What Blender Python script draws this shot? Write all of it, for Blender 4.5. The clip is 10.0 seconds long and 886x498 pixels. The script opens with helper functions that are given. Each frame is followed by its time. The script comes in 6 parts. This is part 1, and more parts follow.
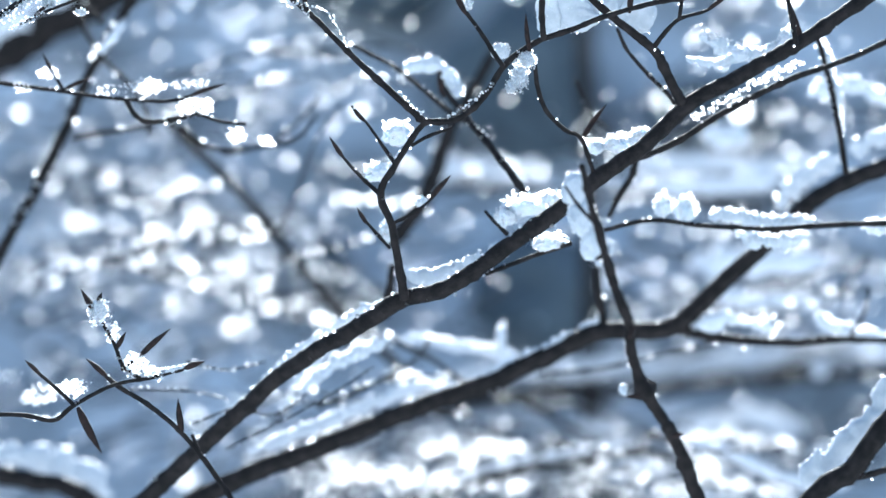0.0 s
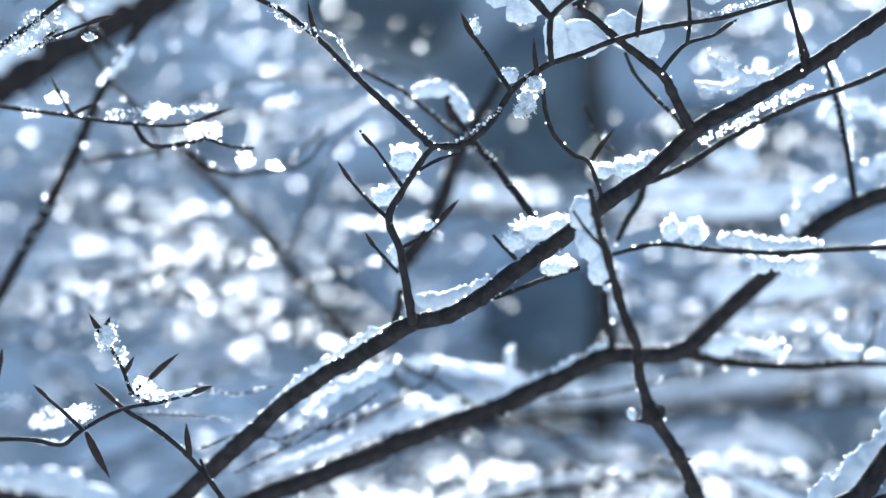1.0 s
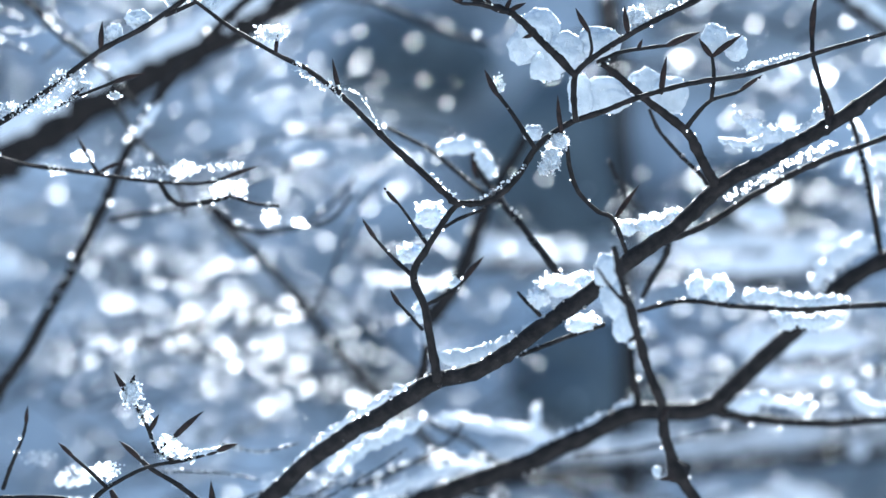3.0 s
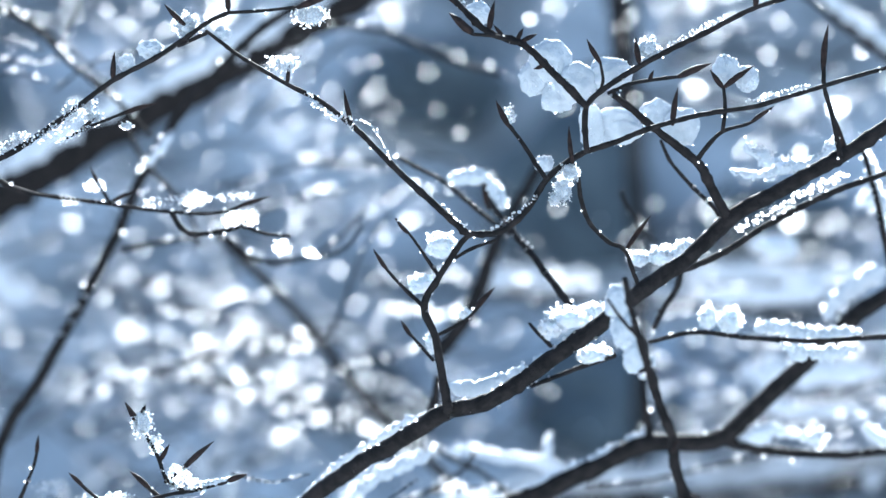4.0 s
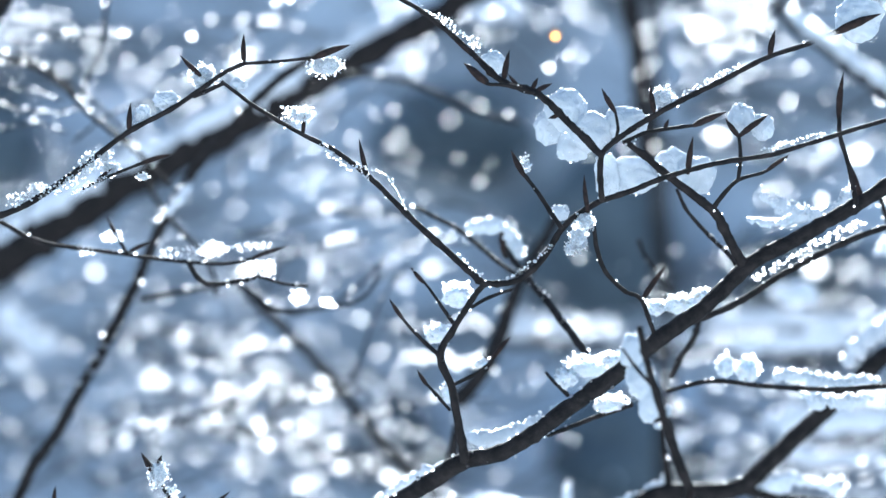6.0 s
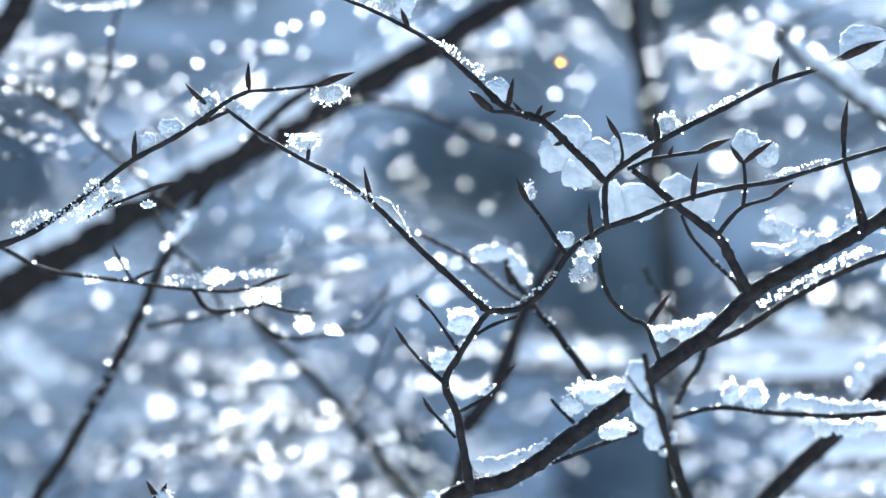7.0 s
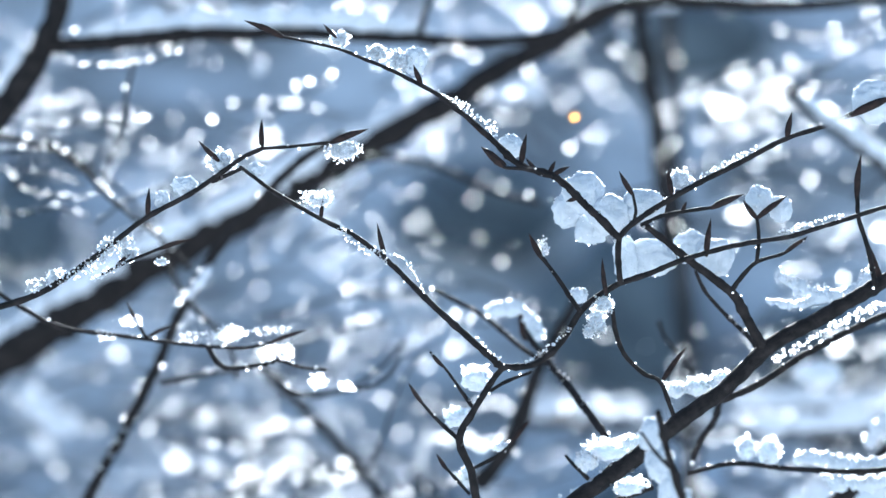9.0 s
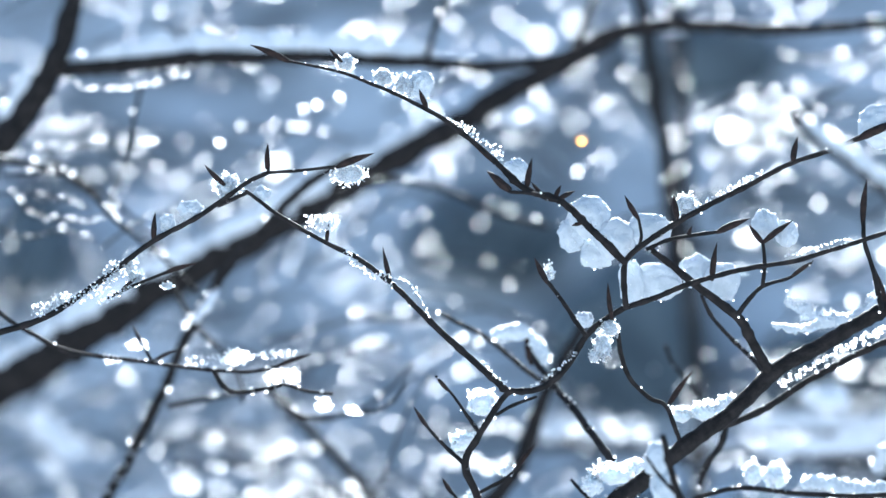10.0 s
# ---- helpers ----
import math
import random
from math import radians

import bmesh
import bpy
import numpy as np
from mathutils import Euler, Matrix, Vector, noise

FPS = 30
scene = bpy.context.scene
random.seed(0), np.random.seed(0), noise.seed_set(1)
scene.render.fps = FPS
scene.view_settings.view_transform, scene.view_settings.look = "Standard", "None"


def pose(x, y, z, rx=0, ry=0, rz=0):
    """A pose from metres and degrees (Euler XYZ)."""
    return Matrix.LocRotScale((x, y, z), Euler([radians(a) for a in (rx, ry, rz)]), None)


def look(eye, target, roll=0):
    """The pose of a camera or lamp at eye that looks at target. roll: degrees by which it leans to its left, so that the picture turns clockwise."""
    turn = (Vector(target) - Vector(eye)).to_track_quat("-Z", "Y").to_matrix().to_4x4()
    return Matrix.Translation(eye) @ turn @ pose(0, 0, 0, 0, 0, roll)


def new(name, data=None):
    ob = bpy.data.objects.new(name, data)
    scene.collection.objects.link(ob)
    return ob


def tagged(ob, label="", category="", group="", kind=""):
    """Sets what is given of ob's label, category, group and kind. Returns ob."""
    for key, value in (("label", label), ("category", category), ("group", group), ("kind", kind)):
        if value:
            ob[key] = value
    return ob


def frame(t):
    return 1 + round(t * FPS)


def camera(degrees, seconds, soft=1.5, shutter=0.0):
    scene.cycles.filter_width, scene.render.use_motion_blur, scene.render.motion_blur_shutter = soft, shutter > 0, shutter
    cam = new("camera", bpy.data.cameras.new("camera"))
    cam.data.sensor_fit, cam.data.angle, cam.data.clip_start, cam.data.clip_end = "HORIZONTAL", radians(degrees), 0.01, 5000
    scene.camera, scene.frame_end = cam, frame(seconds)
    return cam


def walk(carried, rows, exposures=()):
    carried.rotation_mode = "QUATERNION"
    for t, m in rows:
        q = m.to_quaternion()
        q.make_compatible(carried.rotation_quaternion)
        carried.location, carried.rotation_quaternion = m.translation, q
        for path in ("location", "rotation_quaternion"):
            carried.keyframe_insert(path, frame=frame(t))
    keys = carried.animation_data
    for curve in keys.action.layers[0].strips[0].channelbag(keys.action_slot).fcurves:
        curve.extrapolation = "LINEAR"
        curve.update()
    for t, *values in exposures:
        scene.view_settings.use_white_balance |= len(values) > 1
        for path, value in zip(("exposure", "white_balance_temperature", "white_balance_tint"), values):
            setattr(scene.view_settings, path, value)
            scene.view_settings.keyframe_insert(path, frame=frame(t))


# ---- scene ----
cam = camera(22, 10.0, soft=1.5)
cam.data.dof.use_dof = True
cam.data.dof.focus_distance = 1.30
cam.data.dof.aperture_fstop = 4.0
walk(cam, [
    (0.0, look((-0.0101, 0, 1.5957), (0.3005, 9.9827, 1.0957), 0.175)),
    (0.5, look((-0.0095, 0, 1.5960), (0.2823, 9.9855, 1.1445), 0.157)),
    (1.0, look((-0.0093, 0, 1.5967), (0.2593, 9.9883, 1.1956), 0.139)),
    (1.5, look((-0.0089, 0, 1.5971), (0.2364, 9.9911, 1.2528), 0.112)),
    (2.0, look((-0.0086, 0, 1.5968), (0.2103, 9.9937, 1.3193), 0.113)),
    (2.5, look((-0.0075, 0, 1.5973), (0.1694, 9.9960, 1.3755), 0.025)),
    (4.0, look((-0.0037, 0, 1.5989), (0.0661, 9.9997, 1.5666), 0.133)),
    (4.5, look((-0.0019, 0, 1.5995), (0.0313, 9.9999, 1.6126), 0.153)),
    (5.0, look((0.0000, 0, 1.6000), (-0.0005, 9.9998, 1.6585), 0.061)),
    (5.5, look((0.0020, 0, 1.6002), (-0.0283, 9.9993, 1.7155), 0.008)),
    (7.0, look((0.0054, 0, 1.6015), (-0.0846, 9.9956, 1.8856), -0.153)),
    (7.5, look((0.0065, 0, 1.6018), (-0.1015, 9.9935, 1.9456), -0.174)),
    (8.0, look((0.0069, 0, 1.6026), (-0.1196, 9.9910, 2.0067), -0.212)),
    (8.5, look((0.0074, 0, 1.6037), (-0.1425, 9.9884, 2.0617), -0.255)),
    (9.0, look((0.0080, 0, 1.6044), (-0.1597, 9.9856, 2.1139), -0.314)),
    (9.5, look((0.0091, 0, 1.6051), (-0.1782, 9.9828, 2.1604), -0.368)),
    (10.0, look((0.0111, 0, 1.6058), (-0.2044, 9.9794, 2.2105), -0.270)),
], exposures=[(0.0, 1.97, 5730, 5), (10.0, 1.97, 5730, 5)])

# ---- sky and sun ----
SUN_UP, SUN_TURN = radians(25), radians(6)
world = bpy.data.worlds.new("sky")
scene.world = world
world.use_nodes = True
sky = world.node_tree.nodes.new("ShaderNodeTexSky")
sky.sky_type, sky.sun_disc = "NISHITA", False
sky.sun_elevation, sky.sun_rotation = SUN_UP, SUN_TURN
back = world.node_tree.nodes["Background"]
back.inputs["Strength"].default_value = 0.056
world.node_tree.links.new(sky.outputs[0], back.inputs["Color"])
sun = new("sun", bpy.data.lights.new("sun", "SUN"))
sun.data.energy, sun.data.angle, sun.data.color = 5.0, radians(0.5), (1.0, 0.97, 0.93)
sun_way = Vector((math.sin(SUN_TURN) * math.cos(SUN_UP), math.cos(SUN_TURN) * math.cos(SUN_UP), math.sin(SUN_UP)))
sun.matrix_world = look(sun_way * 50, (0, 0, 0))


# ---- materials ----
def material(name, base, rough=0.6, second=None, scale=60.0, bump=0.0, fine=400.0, **more):
    """Two-scale noise between two colours, with a bump of its own."""
    m = bpy.data.materials.new(name)
    m.use_nodes = True
    nt = m.node_tree
    bsdf = nt.nodes["Principled BSDF"]
    bsdf.inputs["Base Color"].default_value = (*base, 1)
    bsdf.inputs["Roughness"].default_value = rough
    for key, value in more.items():
        bsdf.inputs[key.replace("_", " ")].default_value = value
    co = nt.nodes.new("ShaderNodeNewGeometry").outputs["Position"]
    coarse, grain = nt.nodes.new("ShaderNodeTexNoise"), nt.nodes.new("ShaderNodeTexNoise")
    coarse.inputs["Scale"].default_value, grain.inputs["Scale"].default_value = scale, fine
    coarse.inputs["Detail"].default_value = 4
    for n in (coarse, grain):
        nt.links.new(co, n.inputs["Vector"])
    if second:
        ramp = nt.nodes.new("ShaderNodeValToRGB")
        ramp.color_ramp.elements[0].position, ramp.color_ramp.elements[1].position = 0.38, 0.66
        ramp.color_ramp.elements[0].color, ramp.color_ramp.elements[1].color = (*base, 1), (*second, 1)
        nt.links.new(coarse.outputs["Fac"], ramp.inputs["Fac"])
        nt.links.new(ramp.outputs["Color"], bsdf.inputs["Base Color"])
    if bump:
        b = nt.nodes.new("ShaderNodeBump")
        b.inputs["Strength"].default_value, b.inputs["Distance"].default_value = bump, 0.001
        nt.links.new(grain.outputs["Fac"], b.inputs["Height"])
        nt.links.new(b.outputs["Normal"], bsdf.inputs["Normal"])
    return m


bark = material("beech_bark", (0.0090, 0.0080, 0.0082), 0.74, (0.028, 0.023, 0.022), 130, 0.8, 900, Specular_IOR_Level=0.22)
bud_scale = material("bud_scale", (0.015, 0.010, 0.0095), 0.7, (0.040, 0.023, 0.019), 350, 0.5, 1600, Specular_IOR_Level=0.25)
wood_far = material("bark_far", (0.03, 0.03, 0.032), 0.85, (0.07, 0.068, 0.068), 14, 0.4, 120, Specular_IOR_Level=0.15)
snow_wet = material("wet_snow", (0.78, 0.82, 0.87), 0.75, (0.89, 0.91, 0.94), 90, 0.5, 1100,
                    Subsurface_Weight=0.9, Subsurface_Scale=0.006, Subsurface_Radius=(0.85, 0.95, 1.05))
snow_bank = material("packed_snow", (0.74, 0.78, 0.84), 0.6, (0.87, 0.89, 0.93), 40, 0.5, 500)
# Darker copy of wet_snow: the shaded faces' grey is put into the colour.
shade_snow = material("shaded_wet_snow", (0.63, 0.68, 0.73), 0.7, (0.73, 0.77, 0.82), 160, 0.6, 1300,
                 Subsurface_Weight=0.28, Subsurface_Scale=0.002, Subsurface_Radius=(0.85, 0.95, 1.05))
ice = material("ice_grain", (0.97, 0.985, 1.0), 0.55, None, 90, 0.0, 900, Transmission_Weight=1.0, IOR=1.31)
bead_ice = material("clear_bead_ice", (0.97, 0.985, 1.0), 1.0, None, 90, 0.0, 900, Transmission_Weight=1.0, IOR=1.31)
drop = material("meltwater_drop", (0.97, 0.985, 1.0), 0.6, None, 90, 0.0, 900, Transmission_Weight=1.0, IOR=1.33)
# Orange of a small glint, put into a bead's colour.
amber = material("amber_glint", (1.0, 0.42, 0.08), 0.38, None, 90, 0.0, 900, Transmission_Weight=1.0, IOR=1.45)
# Dark grey and pale patches mixed by coarse noise.
snow_ground = material("patchy_ground_snow", (0.27, 0.28, 0.285), 0.8, (0.84, 0.87, 0.91), 1.9, 0.5, 30)
# Slate tone of the shaded gaps, put into added stone shapes.
rock = material("gap_stone", (0.085, 0.11, 0.13), 0.85, (0.16, 0.195, 0.22), 5, 0.5, 60)


# ---- builders ----
def mesh_of(name, bm, mats, smooth=True):
    me = bpy.data.meshes.new(name)
    bm.to_mesh(me)
    bm.free()
    for m in mats:
        me.materials.append(m)
    if smooth:
        me.polygons.foreach_set("use_smooth", [True] * len(me.polygons))
    return me


def raw_mesh(name, verts, faces, mats, slots=None):
    me = bpy.data.meshes.new(name)
    me.from_pydata([tuple(v) for v in verts], [], faces)
    for m in mats:
        me.materials.append(m)
    me.polygons.foreach_set("use_smooth", [True] * len(me.polygons))
    if slots is not None:
        me.polygons.foreach_set("material_index", slots)
    me.update()
    return me


def thing(name, label, category, group=""):
    return tagged(new(name), label, category, group)


def spline(points, step):
    """Points every step metres or so on a smooth curve through the given ones."""
    p = [Vector(q) for q in points]
    p = [p[0] * 2 - p[1], *p, p[-1] * 2 - p[-2]]
    done = []
    for a, b, c, d in zip(p, p[1:], p[2:], p[3:]):
        n = max(2, int((c - b).length / step))
        for i in range(n):
            t = i / n
            done.append(0.5 * (2 * b + (c - a) * t + (2 * a - 5 * b + 4 * c - d) * t * t + (3 * b - a - 3 * c + d) * t ** 3))
    return [*done, p[-2]]


def tube(path, radii, sides, lump=0.0, size=0.01, seed=0.0):
    """Rings of vertices along the path, closed at both ends."""
    verts, faces = [], []
    side = (path[1] - path[0]).orthogonal().normalized()
    for i, (p, r) in enumerate(zip(path, radii)):
        way = (path[min(i + 1, len(path) - 1)] - path[max(i - 1, 0)]).normalized()
        side = (side - way * side.dot(way)).normalized()
        up = way.cross(side)
        for k in range(sides):
            a = 2 * math.pi * k / sides
            n = side * math.cos(a) + up * math.sin(a)
            q = p + n * r
            if lump:
                q = q + n * r * lump * (noise.noise(q / size + Vector((seed, 0, 0))) + 0.5 * noise.noise(q / size * 2.7))
            verts.append(q)
    for i in range(len(path) - 1):
        for k in range(sides):
            a, b = i * sides + k, i * sides + (k + 1) % sides
            faces.append((a, b, b + sides, a + sides))
    first, last = len(verts), len(verts) + 1
    verts += [path[0] - (path[1] - path[0]).normalized() * radii[0] * 0.5, path[-1] + (path[-1] - path[-2]).normalized() * radii[-1] * 0.6]
    radii = radii[:len(path)]
    end = (len(path) - 1) * sides
    for k in range(sides):
        faces.append((first, (k + 1) % sides, k))
        faces.append((last, end + k, end + (k + 1) % sides))
    return verts, faces


GROWN = []


def limb(parent, name, points, r0, r1, rough=1.5, knot=None, mat=None, sides=10):
    """A tapered branch with bud-scar rings, slight crooks and rough bark."""
    step = max(0.0025, min(r0, r1) * 0.9)
    path = spline(points, step)
    n, seed = len(path), len(bpy.data.objects) * 0.37
    radii, run = [], 0.0
    for i in range(n):
        if i:
            run += (path[i] - path[i - 1]).length
        f = i / (n - 1)
        ring = math.exp(-((run % 0.023 - 0.012) / 0.0016) ** 2) * 0.22
        r = (r0 + (r1 - r0) * f) * (1 + 0.5 * rough * (ring + 0.10 * noise.noise((run * 60, seed, 0))))
        if knot is not None:
            r *= 1 + 0.75 * math.exp(-((f - knot) / 0.022) ** 2)
        radii.append(r)
    crook = min(r0, r1) * 0.35 * min(rough, 1.6)
    path = [p + Vector((noise.noise((i * step * 45, seed, 3)), 0, noise.noise((i * step * 45, seed, 7)))) * crook * math.sin(math.pi * i / (n - 1)) for i, p in enumerate(path)]
    v, f = tube(path, radii, sides, 0.15 * rough, max(r0, r1) * 0.9, seed)
    ob = new(name, raw_mesh(name, v, f, [mat or bark]))
    ob.parent = parent
    GROWN.append((path, radii))
    return ob


def bud(parent, base, tip, r):
    """A spindle-shaped bud of overlapping scales, on a short neck."""
    base, tip = Vector(base), Vector(tip)
    way = tip - base
    length = way.length
    way.normalize()
    side = way.orthogonal().normalized()
    bend = way.cross(side)
    path, radii = [], []
    for i in range(15):
        f = i / 14
        body = math.sin(math.pi * min(1, f * 0.96 + 0.04) ** 0.85) ** 0.85
        step = 1 - 0.10 * ((f * 5.5) % 1)
        path.append(base + way * length * f + bend * length * 0.03 * math.sin(f * 3))
        radii.append(max(0.00018, r * (0.25 * (1 - f) + 0.85 * body) * step))
    v, f = tube(path, radii, 9, 0.08, 0.004, len(bpy.data.objects) * 0.7)
    ob = new("bud", raw_mesh("bud", v, f, [bud_scale]))
    ob.parent = parent
    return ob


ICO = bmesh.new()
bmesh.ops.create_icosphere(ICO, subdivisions=1, radius=1)
BALL = bmesh.new()
bmesh.ops.create_icosphere(BALL, subdivisions=3, radius=1)
BALL_V, BALL_F = [v.co.copy() for v in BALL.verts], [[v.index for v in f.verts] for f in BALL.faces]
BALL.free()
ICO_V, ICO_F = [v.co.copy() for v in ICO.verts], [[v.index for v in f.verts] for f in ICO.faces]
ICO.free()


def add_grains(verts, faces, slots, places, low, high, whole=False):
    """Small uneven ice grains at the places; whole: rounder, finer ones."""
    shape, skin, odd = (BALL_V, BALL_F, 0.12) if whole else (ICO_V, ICO_F, 0.3)
    for p in places:
        r, turn = random.uniform(low, high), Euler([random.uniform(0, 6.3) for _ in range(3)]).to_matrix()
        sx = Vector([random.uniform(1 - odd, 1 + odd) for _ in range(3)])
        at = len(verts)
        verts += [p + turn @ (v * sx) * r for v in shape]
        faces += [[at + i for i in f] for f in skin]
        slots += [1] * len(skin)


def snow_object(name, verts, faces, grains, low, high, label, mat=None, rim_share=0.7):
    """Snow with grains of ice on its skin, most of them on the upper side."""
    slots, bare = [0] * len(faces), len(faces)
    skin = list(verts)
    core = sum(skin, Vector()) / len(skin)
    top = [v for v in skin if v.z > core.z]
    rim = [v for v in top if v.y > core.y - 0.0015] or top
    places = [random.choice(rim if random.random() < rim_share else skin) for _ in range(grains)]
    add_grains(verts, faces, slots, [p + Vector((0, random.uniform(-0.2, 0.6), 1)) * high * (0.8 if p.z > core.z else -0.8) for p in places], low, high)
    for i in range(bare, len(faces), len(ICO_F)):
        if random.random() < 0.4:
            slots[i:i + len(ICO_F)] = [0] * len(ICO_F)
    ob = new(name, raw_mesh(name, verts, faces, [mat or snow_wet, ice], slots))
    return tagged(ob, label, "snow")


def clump(at, rx, rz, grains=0, thick=False):
    """A lump of wet, coarse snow, blocky and uneven at three sizes."""
    near = grains > 0
    bm = bmesh.new()
    bmesh.ops.create_icosphere(bm, subdivisions=5, radius=1)
    seed, ry = random.uniform(0, 50), (1.15 if near else 0.75) * min(rx, rz)
    verts = []
    for v in bm.verts:
        n = v.co.normalized()
        q = Vector((n.x * rx, n.y * ry, n.z * rz)) * (0.86 if near else 1)
        if thick:
            q *= (abs(n.x) ** 2.25 + abs(n.y) ** 2.25 + abs(n.z) ** 2.25) ** (-1 / 2.25) * 0.97
        big = noise.fractal(n * 1.37 + Vector((seed, seed * 0.7, 0)), 0.9, 2.1, 2 if thick else 4) * (0.24 if thick else 0.36)
        mid = noise.fractal(n * 5.3 + Vector((0, seed, 0.3)), 0.8, 2.2, 3) * (0.03 if thick else 0.10)
        fine = 0.00042 * noise.noise(q * 900 + Vector((seed, 0, 0))) + 0.00026 * noise.noise(q * 2100)
        verts.append(Vector(at) + q * (1 + big + mid) + n * fine)
    faces = [[v.index for v in f.verts] for f in bm.faces]
    bm.free()
    if near:
        # Clumps in the focus plane take the darker, shade-toned snow.
        return snow_object("snow_clump", verts, faces, int(rx * rz * 1.2e6) + 24, 0.0002, 0.0006, "melting grainy snow clump clinging to a beech twig", shade_snow if at[1] < 1.33 else None)
    return snow_object("snow_clump", verts, faces, int(60 + rx * rz * 1.1e6), 0.00025, 0.0006, "rounded thawing snow lump with a glittering rim", shade_snow, 0.85)


def ridge(points, r, grains=0, crest=1.0):
    """A lumpy bank of snow lying along a branch, thick and thin by turns, its crest beaded with ice that also stands
    in for sunlit snow.
    """
    path, near = spline(points, r * 0.22), grains > 0
    n, seed = len(path), random.uniform(0, 90)
    radii = []
    for i in range(n):
        f = i / (n - 1)
        s = 0.80 + 0.55 * noise.noise((i * 0.16, seed, 0)) + 0.35 * noise.noise((i * 0.45, seed, 5))
        radii.append(r * max(0.3, s) * min(1, 0.35 + 5 * min(f, 1 - f)))
    path = [p + Vector((0, 0, r * 0.45 * noise.noise((i * 0.2, seed, 9)) - (r * 0.12 if near else 0))) for i, p in enumerate(path)]
    v, f = tube(path, radii, 22 if r < 0.008 else 28, 0.38 if near else 0.45, r * 0.55, seed)
    k = (len(v) - 2) // n
    v = [Vector((q.x, path[min(i // k, n - 1)].y + (q.y - path[min(i // k, n - 1)].y) * 0.55, q.z)) for i, q in enumerate(v)]
    slots, skin = [0] * len(f), list(v)
    size = 0.0008 if near else 0.0013
    # Bright grains along the top imitate the lit crest above the darker body.
    for i in range(1, n - 1):
        ring = sorted(skin[i * k:(i + 1) * k], key=lambda q: q.z + 0.4 * q.y)
        if random.random() > crest:
            continue
        for _ in range(grains // 30 if near else random.choice((0, 0, 1, 1, 2))):
            p = random.choice(ring[-4:]) + Vector((random.gauss(0, 0.5), random.uniform(-0.2, 0.6), random.uniform(-0.7, 0.6))) * size
            add_grains(v, f, slots, [p], size * 0.45, size * 1.25)
        if random.random() < 0.3:
            add_grains(v, f, slots, [random.choice(ring)], size * 0.4, size * 0.9)
    label = "wet snow lying along a twig, crest of ice grains standing in for sunlit snow" if near else "lumpy snow bank lying along a branch"
    ob = new("snow_ridge", raw_mesh("snow_ridge", v, f, [shade_snow if near else snow_bank, bead_ice], slots))
    return tagged(ob, label, "snow")


def crumbs(places, r, label="loose coarse grains of wet snow and ice crusting a twig", core=None):
    """A crust of separate snow and ice grains about the places."""
    verts, faces, slots = [], [], []
    if core:
        at, rx, rz, seed = Vector(core[0]), core[1], core[2], random.uniform(0, 60)
        for n in BALL_V:
            k = 0.66 * (1 + 0.4 * noise.fractal(n * 1.6 + Vector((seed, 0, 0)), 0.8, 2.1, 4))
            verts.append(at + Vector((n.x * rx, n.y * 0.6 * min(rx, rz), n.z * rz)) * k)
        faces, slots = [list(f) for f in BALL_F], [2] * len(BALL_F)
    for p in places:
        add_grains(verts, faces, slots, [p], r * 0.55, r * 1.15)
        if random.random() < (0.34 if r < 0.0009 else 0.08):
            slots[-len(ICO_F):] = [2] * len(ICO_F)
    return tagged(new("snow_crust", raw_mesh("snow_crust", verts, faces, [snow_wet, ice if r < 0.00088 else bead_ice, shade_snow], slots)), label, "snow")


def crumb_clump(at, rx, rz, size=0.0006):
    n = int(rx * rz / size ** 2 * (3.4 if size < 0.0009 else 2.2 if size < 0.0012 else 1.1)) + 10
    places = []
    for _ in range(n):
        way, k = Vector([random.gauss(0, 1) for _ in range(3)]).normalized(), random.uniform(0.6, 1.03)
        k *= 0.9 + 0.6 * noise.noise(way * 2.2 + Vector(at) * 300)
        places.append(Vector(at) + Vector((rx * way.x, 0.65 * min(rx, rz) * way.y, rz * way.z)) * k)
    return crumbs(places, size, core=(at, rx, rz) if size < 0.0009 else None)


def crumb_row(points, r, size=0.0007):
    path = spline(points, size * 1.5)
    seed, places = random.uniform(0, 90), []
    for i, p in enumerate(path):
        w = r * max(0.15, 0.7 + 0.9 * noise.noise((i * 0.09, seed, 0)))
        for _ in range(max(1, int(w / size * 0.9))):
            places.append(p + Vector((random.uniform(-1, 1) * w * 0.6, random.uniform(-0.6, 0.6) * w, random.uniform(-0.9, 1) * w)))
    return crumbs(places, size)


def ball_mesh(mat, seed):
    """One slightly uneven ball, shared by many beads."""
    verts = [v * (1 + 0.10 * noise.noise(v * 1.6 + Vector((seed, 0, 0)))) for v in BALL_V]
    return raw_mesh("ice_bead", verts, BALL_F, [mat])


BEAD_MESHES = [ball_mesh(bead_ice, k * 7.3) for k in range(6)]


def region_scale(at):
    """Bead size factor by region, set to fit the brightness in the camera's view."""
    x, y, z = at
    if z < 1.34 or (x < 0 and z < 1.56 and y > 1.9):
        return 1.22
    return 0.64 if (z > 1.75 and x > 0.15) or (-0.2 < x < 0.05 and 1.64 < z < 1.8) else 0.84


def flake_turn():
    """A turn for a flattened bead, lying level more or less."""
    return Euler((random.gauss(0, 0.3), random.gauss(0, 0.3), random.uniform(0, 6.3)))


def bead(at, r, data=None, label="clear glinting bead of melting ice, blurred by distance"):
    """A bead of clear wet ice, hung free and sized to fit the camera's view."""
    ob = new("ice_bead", data or random.choice(BEAD_MESHES))
    r *= region_scale(at)
    ob.matrix_basis = Matrix.LocRotScale(Vector(at), flake_turn(), Vector((r, r, r * 0.85)))
    return tagged(ob, label, "ice bead", "ice beads behind")


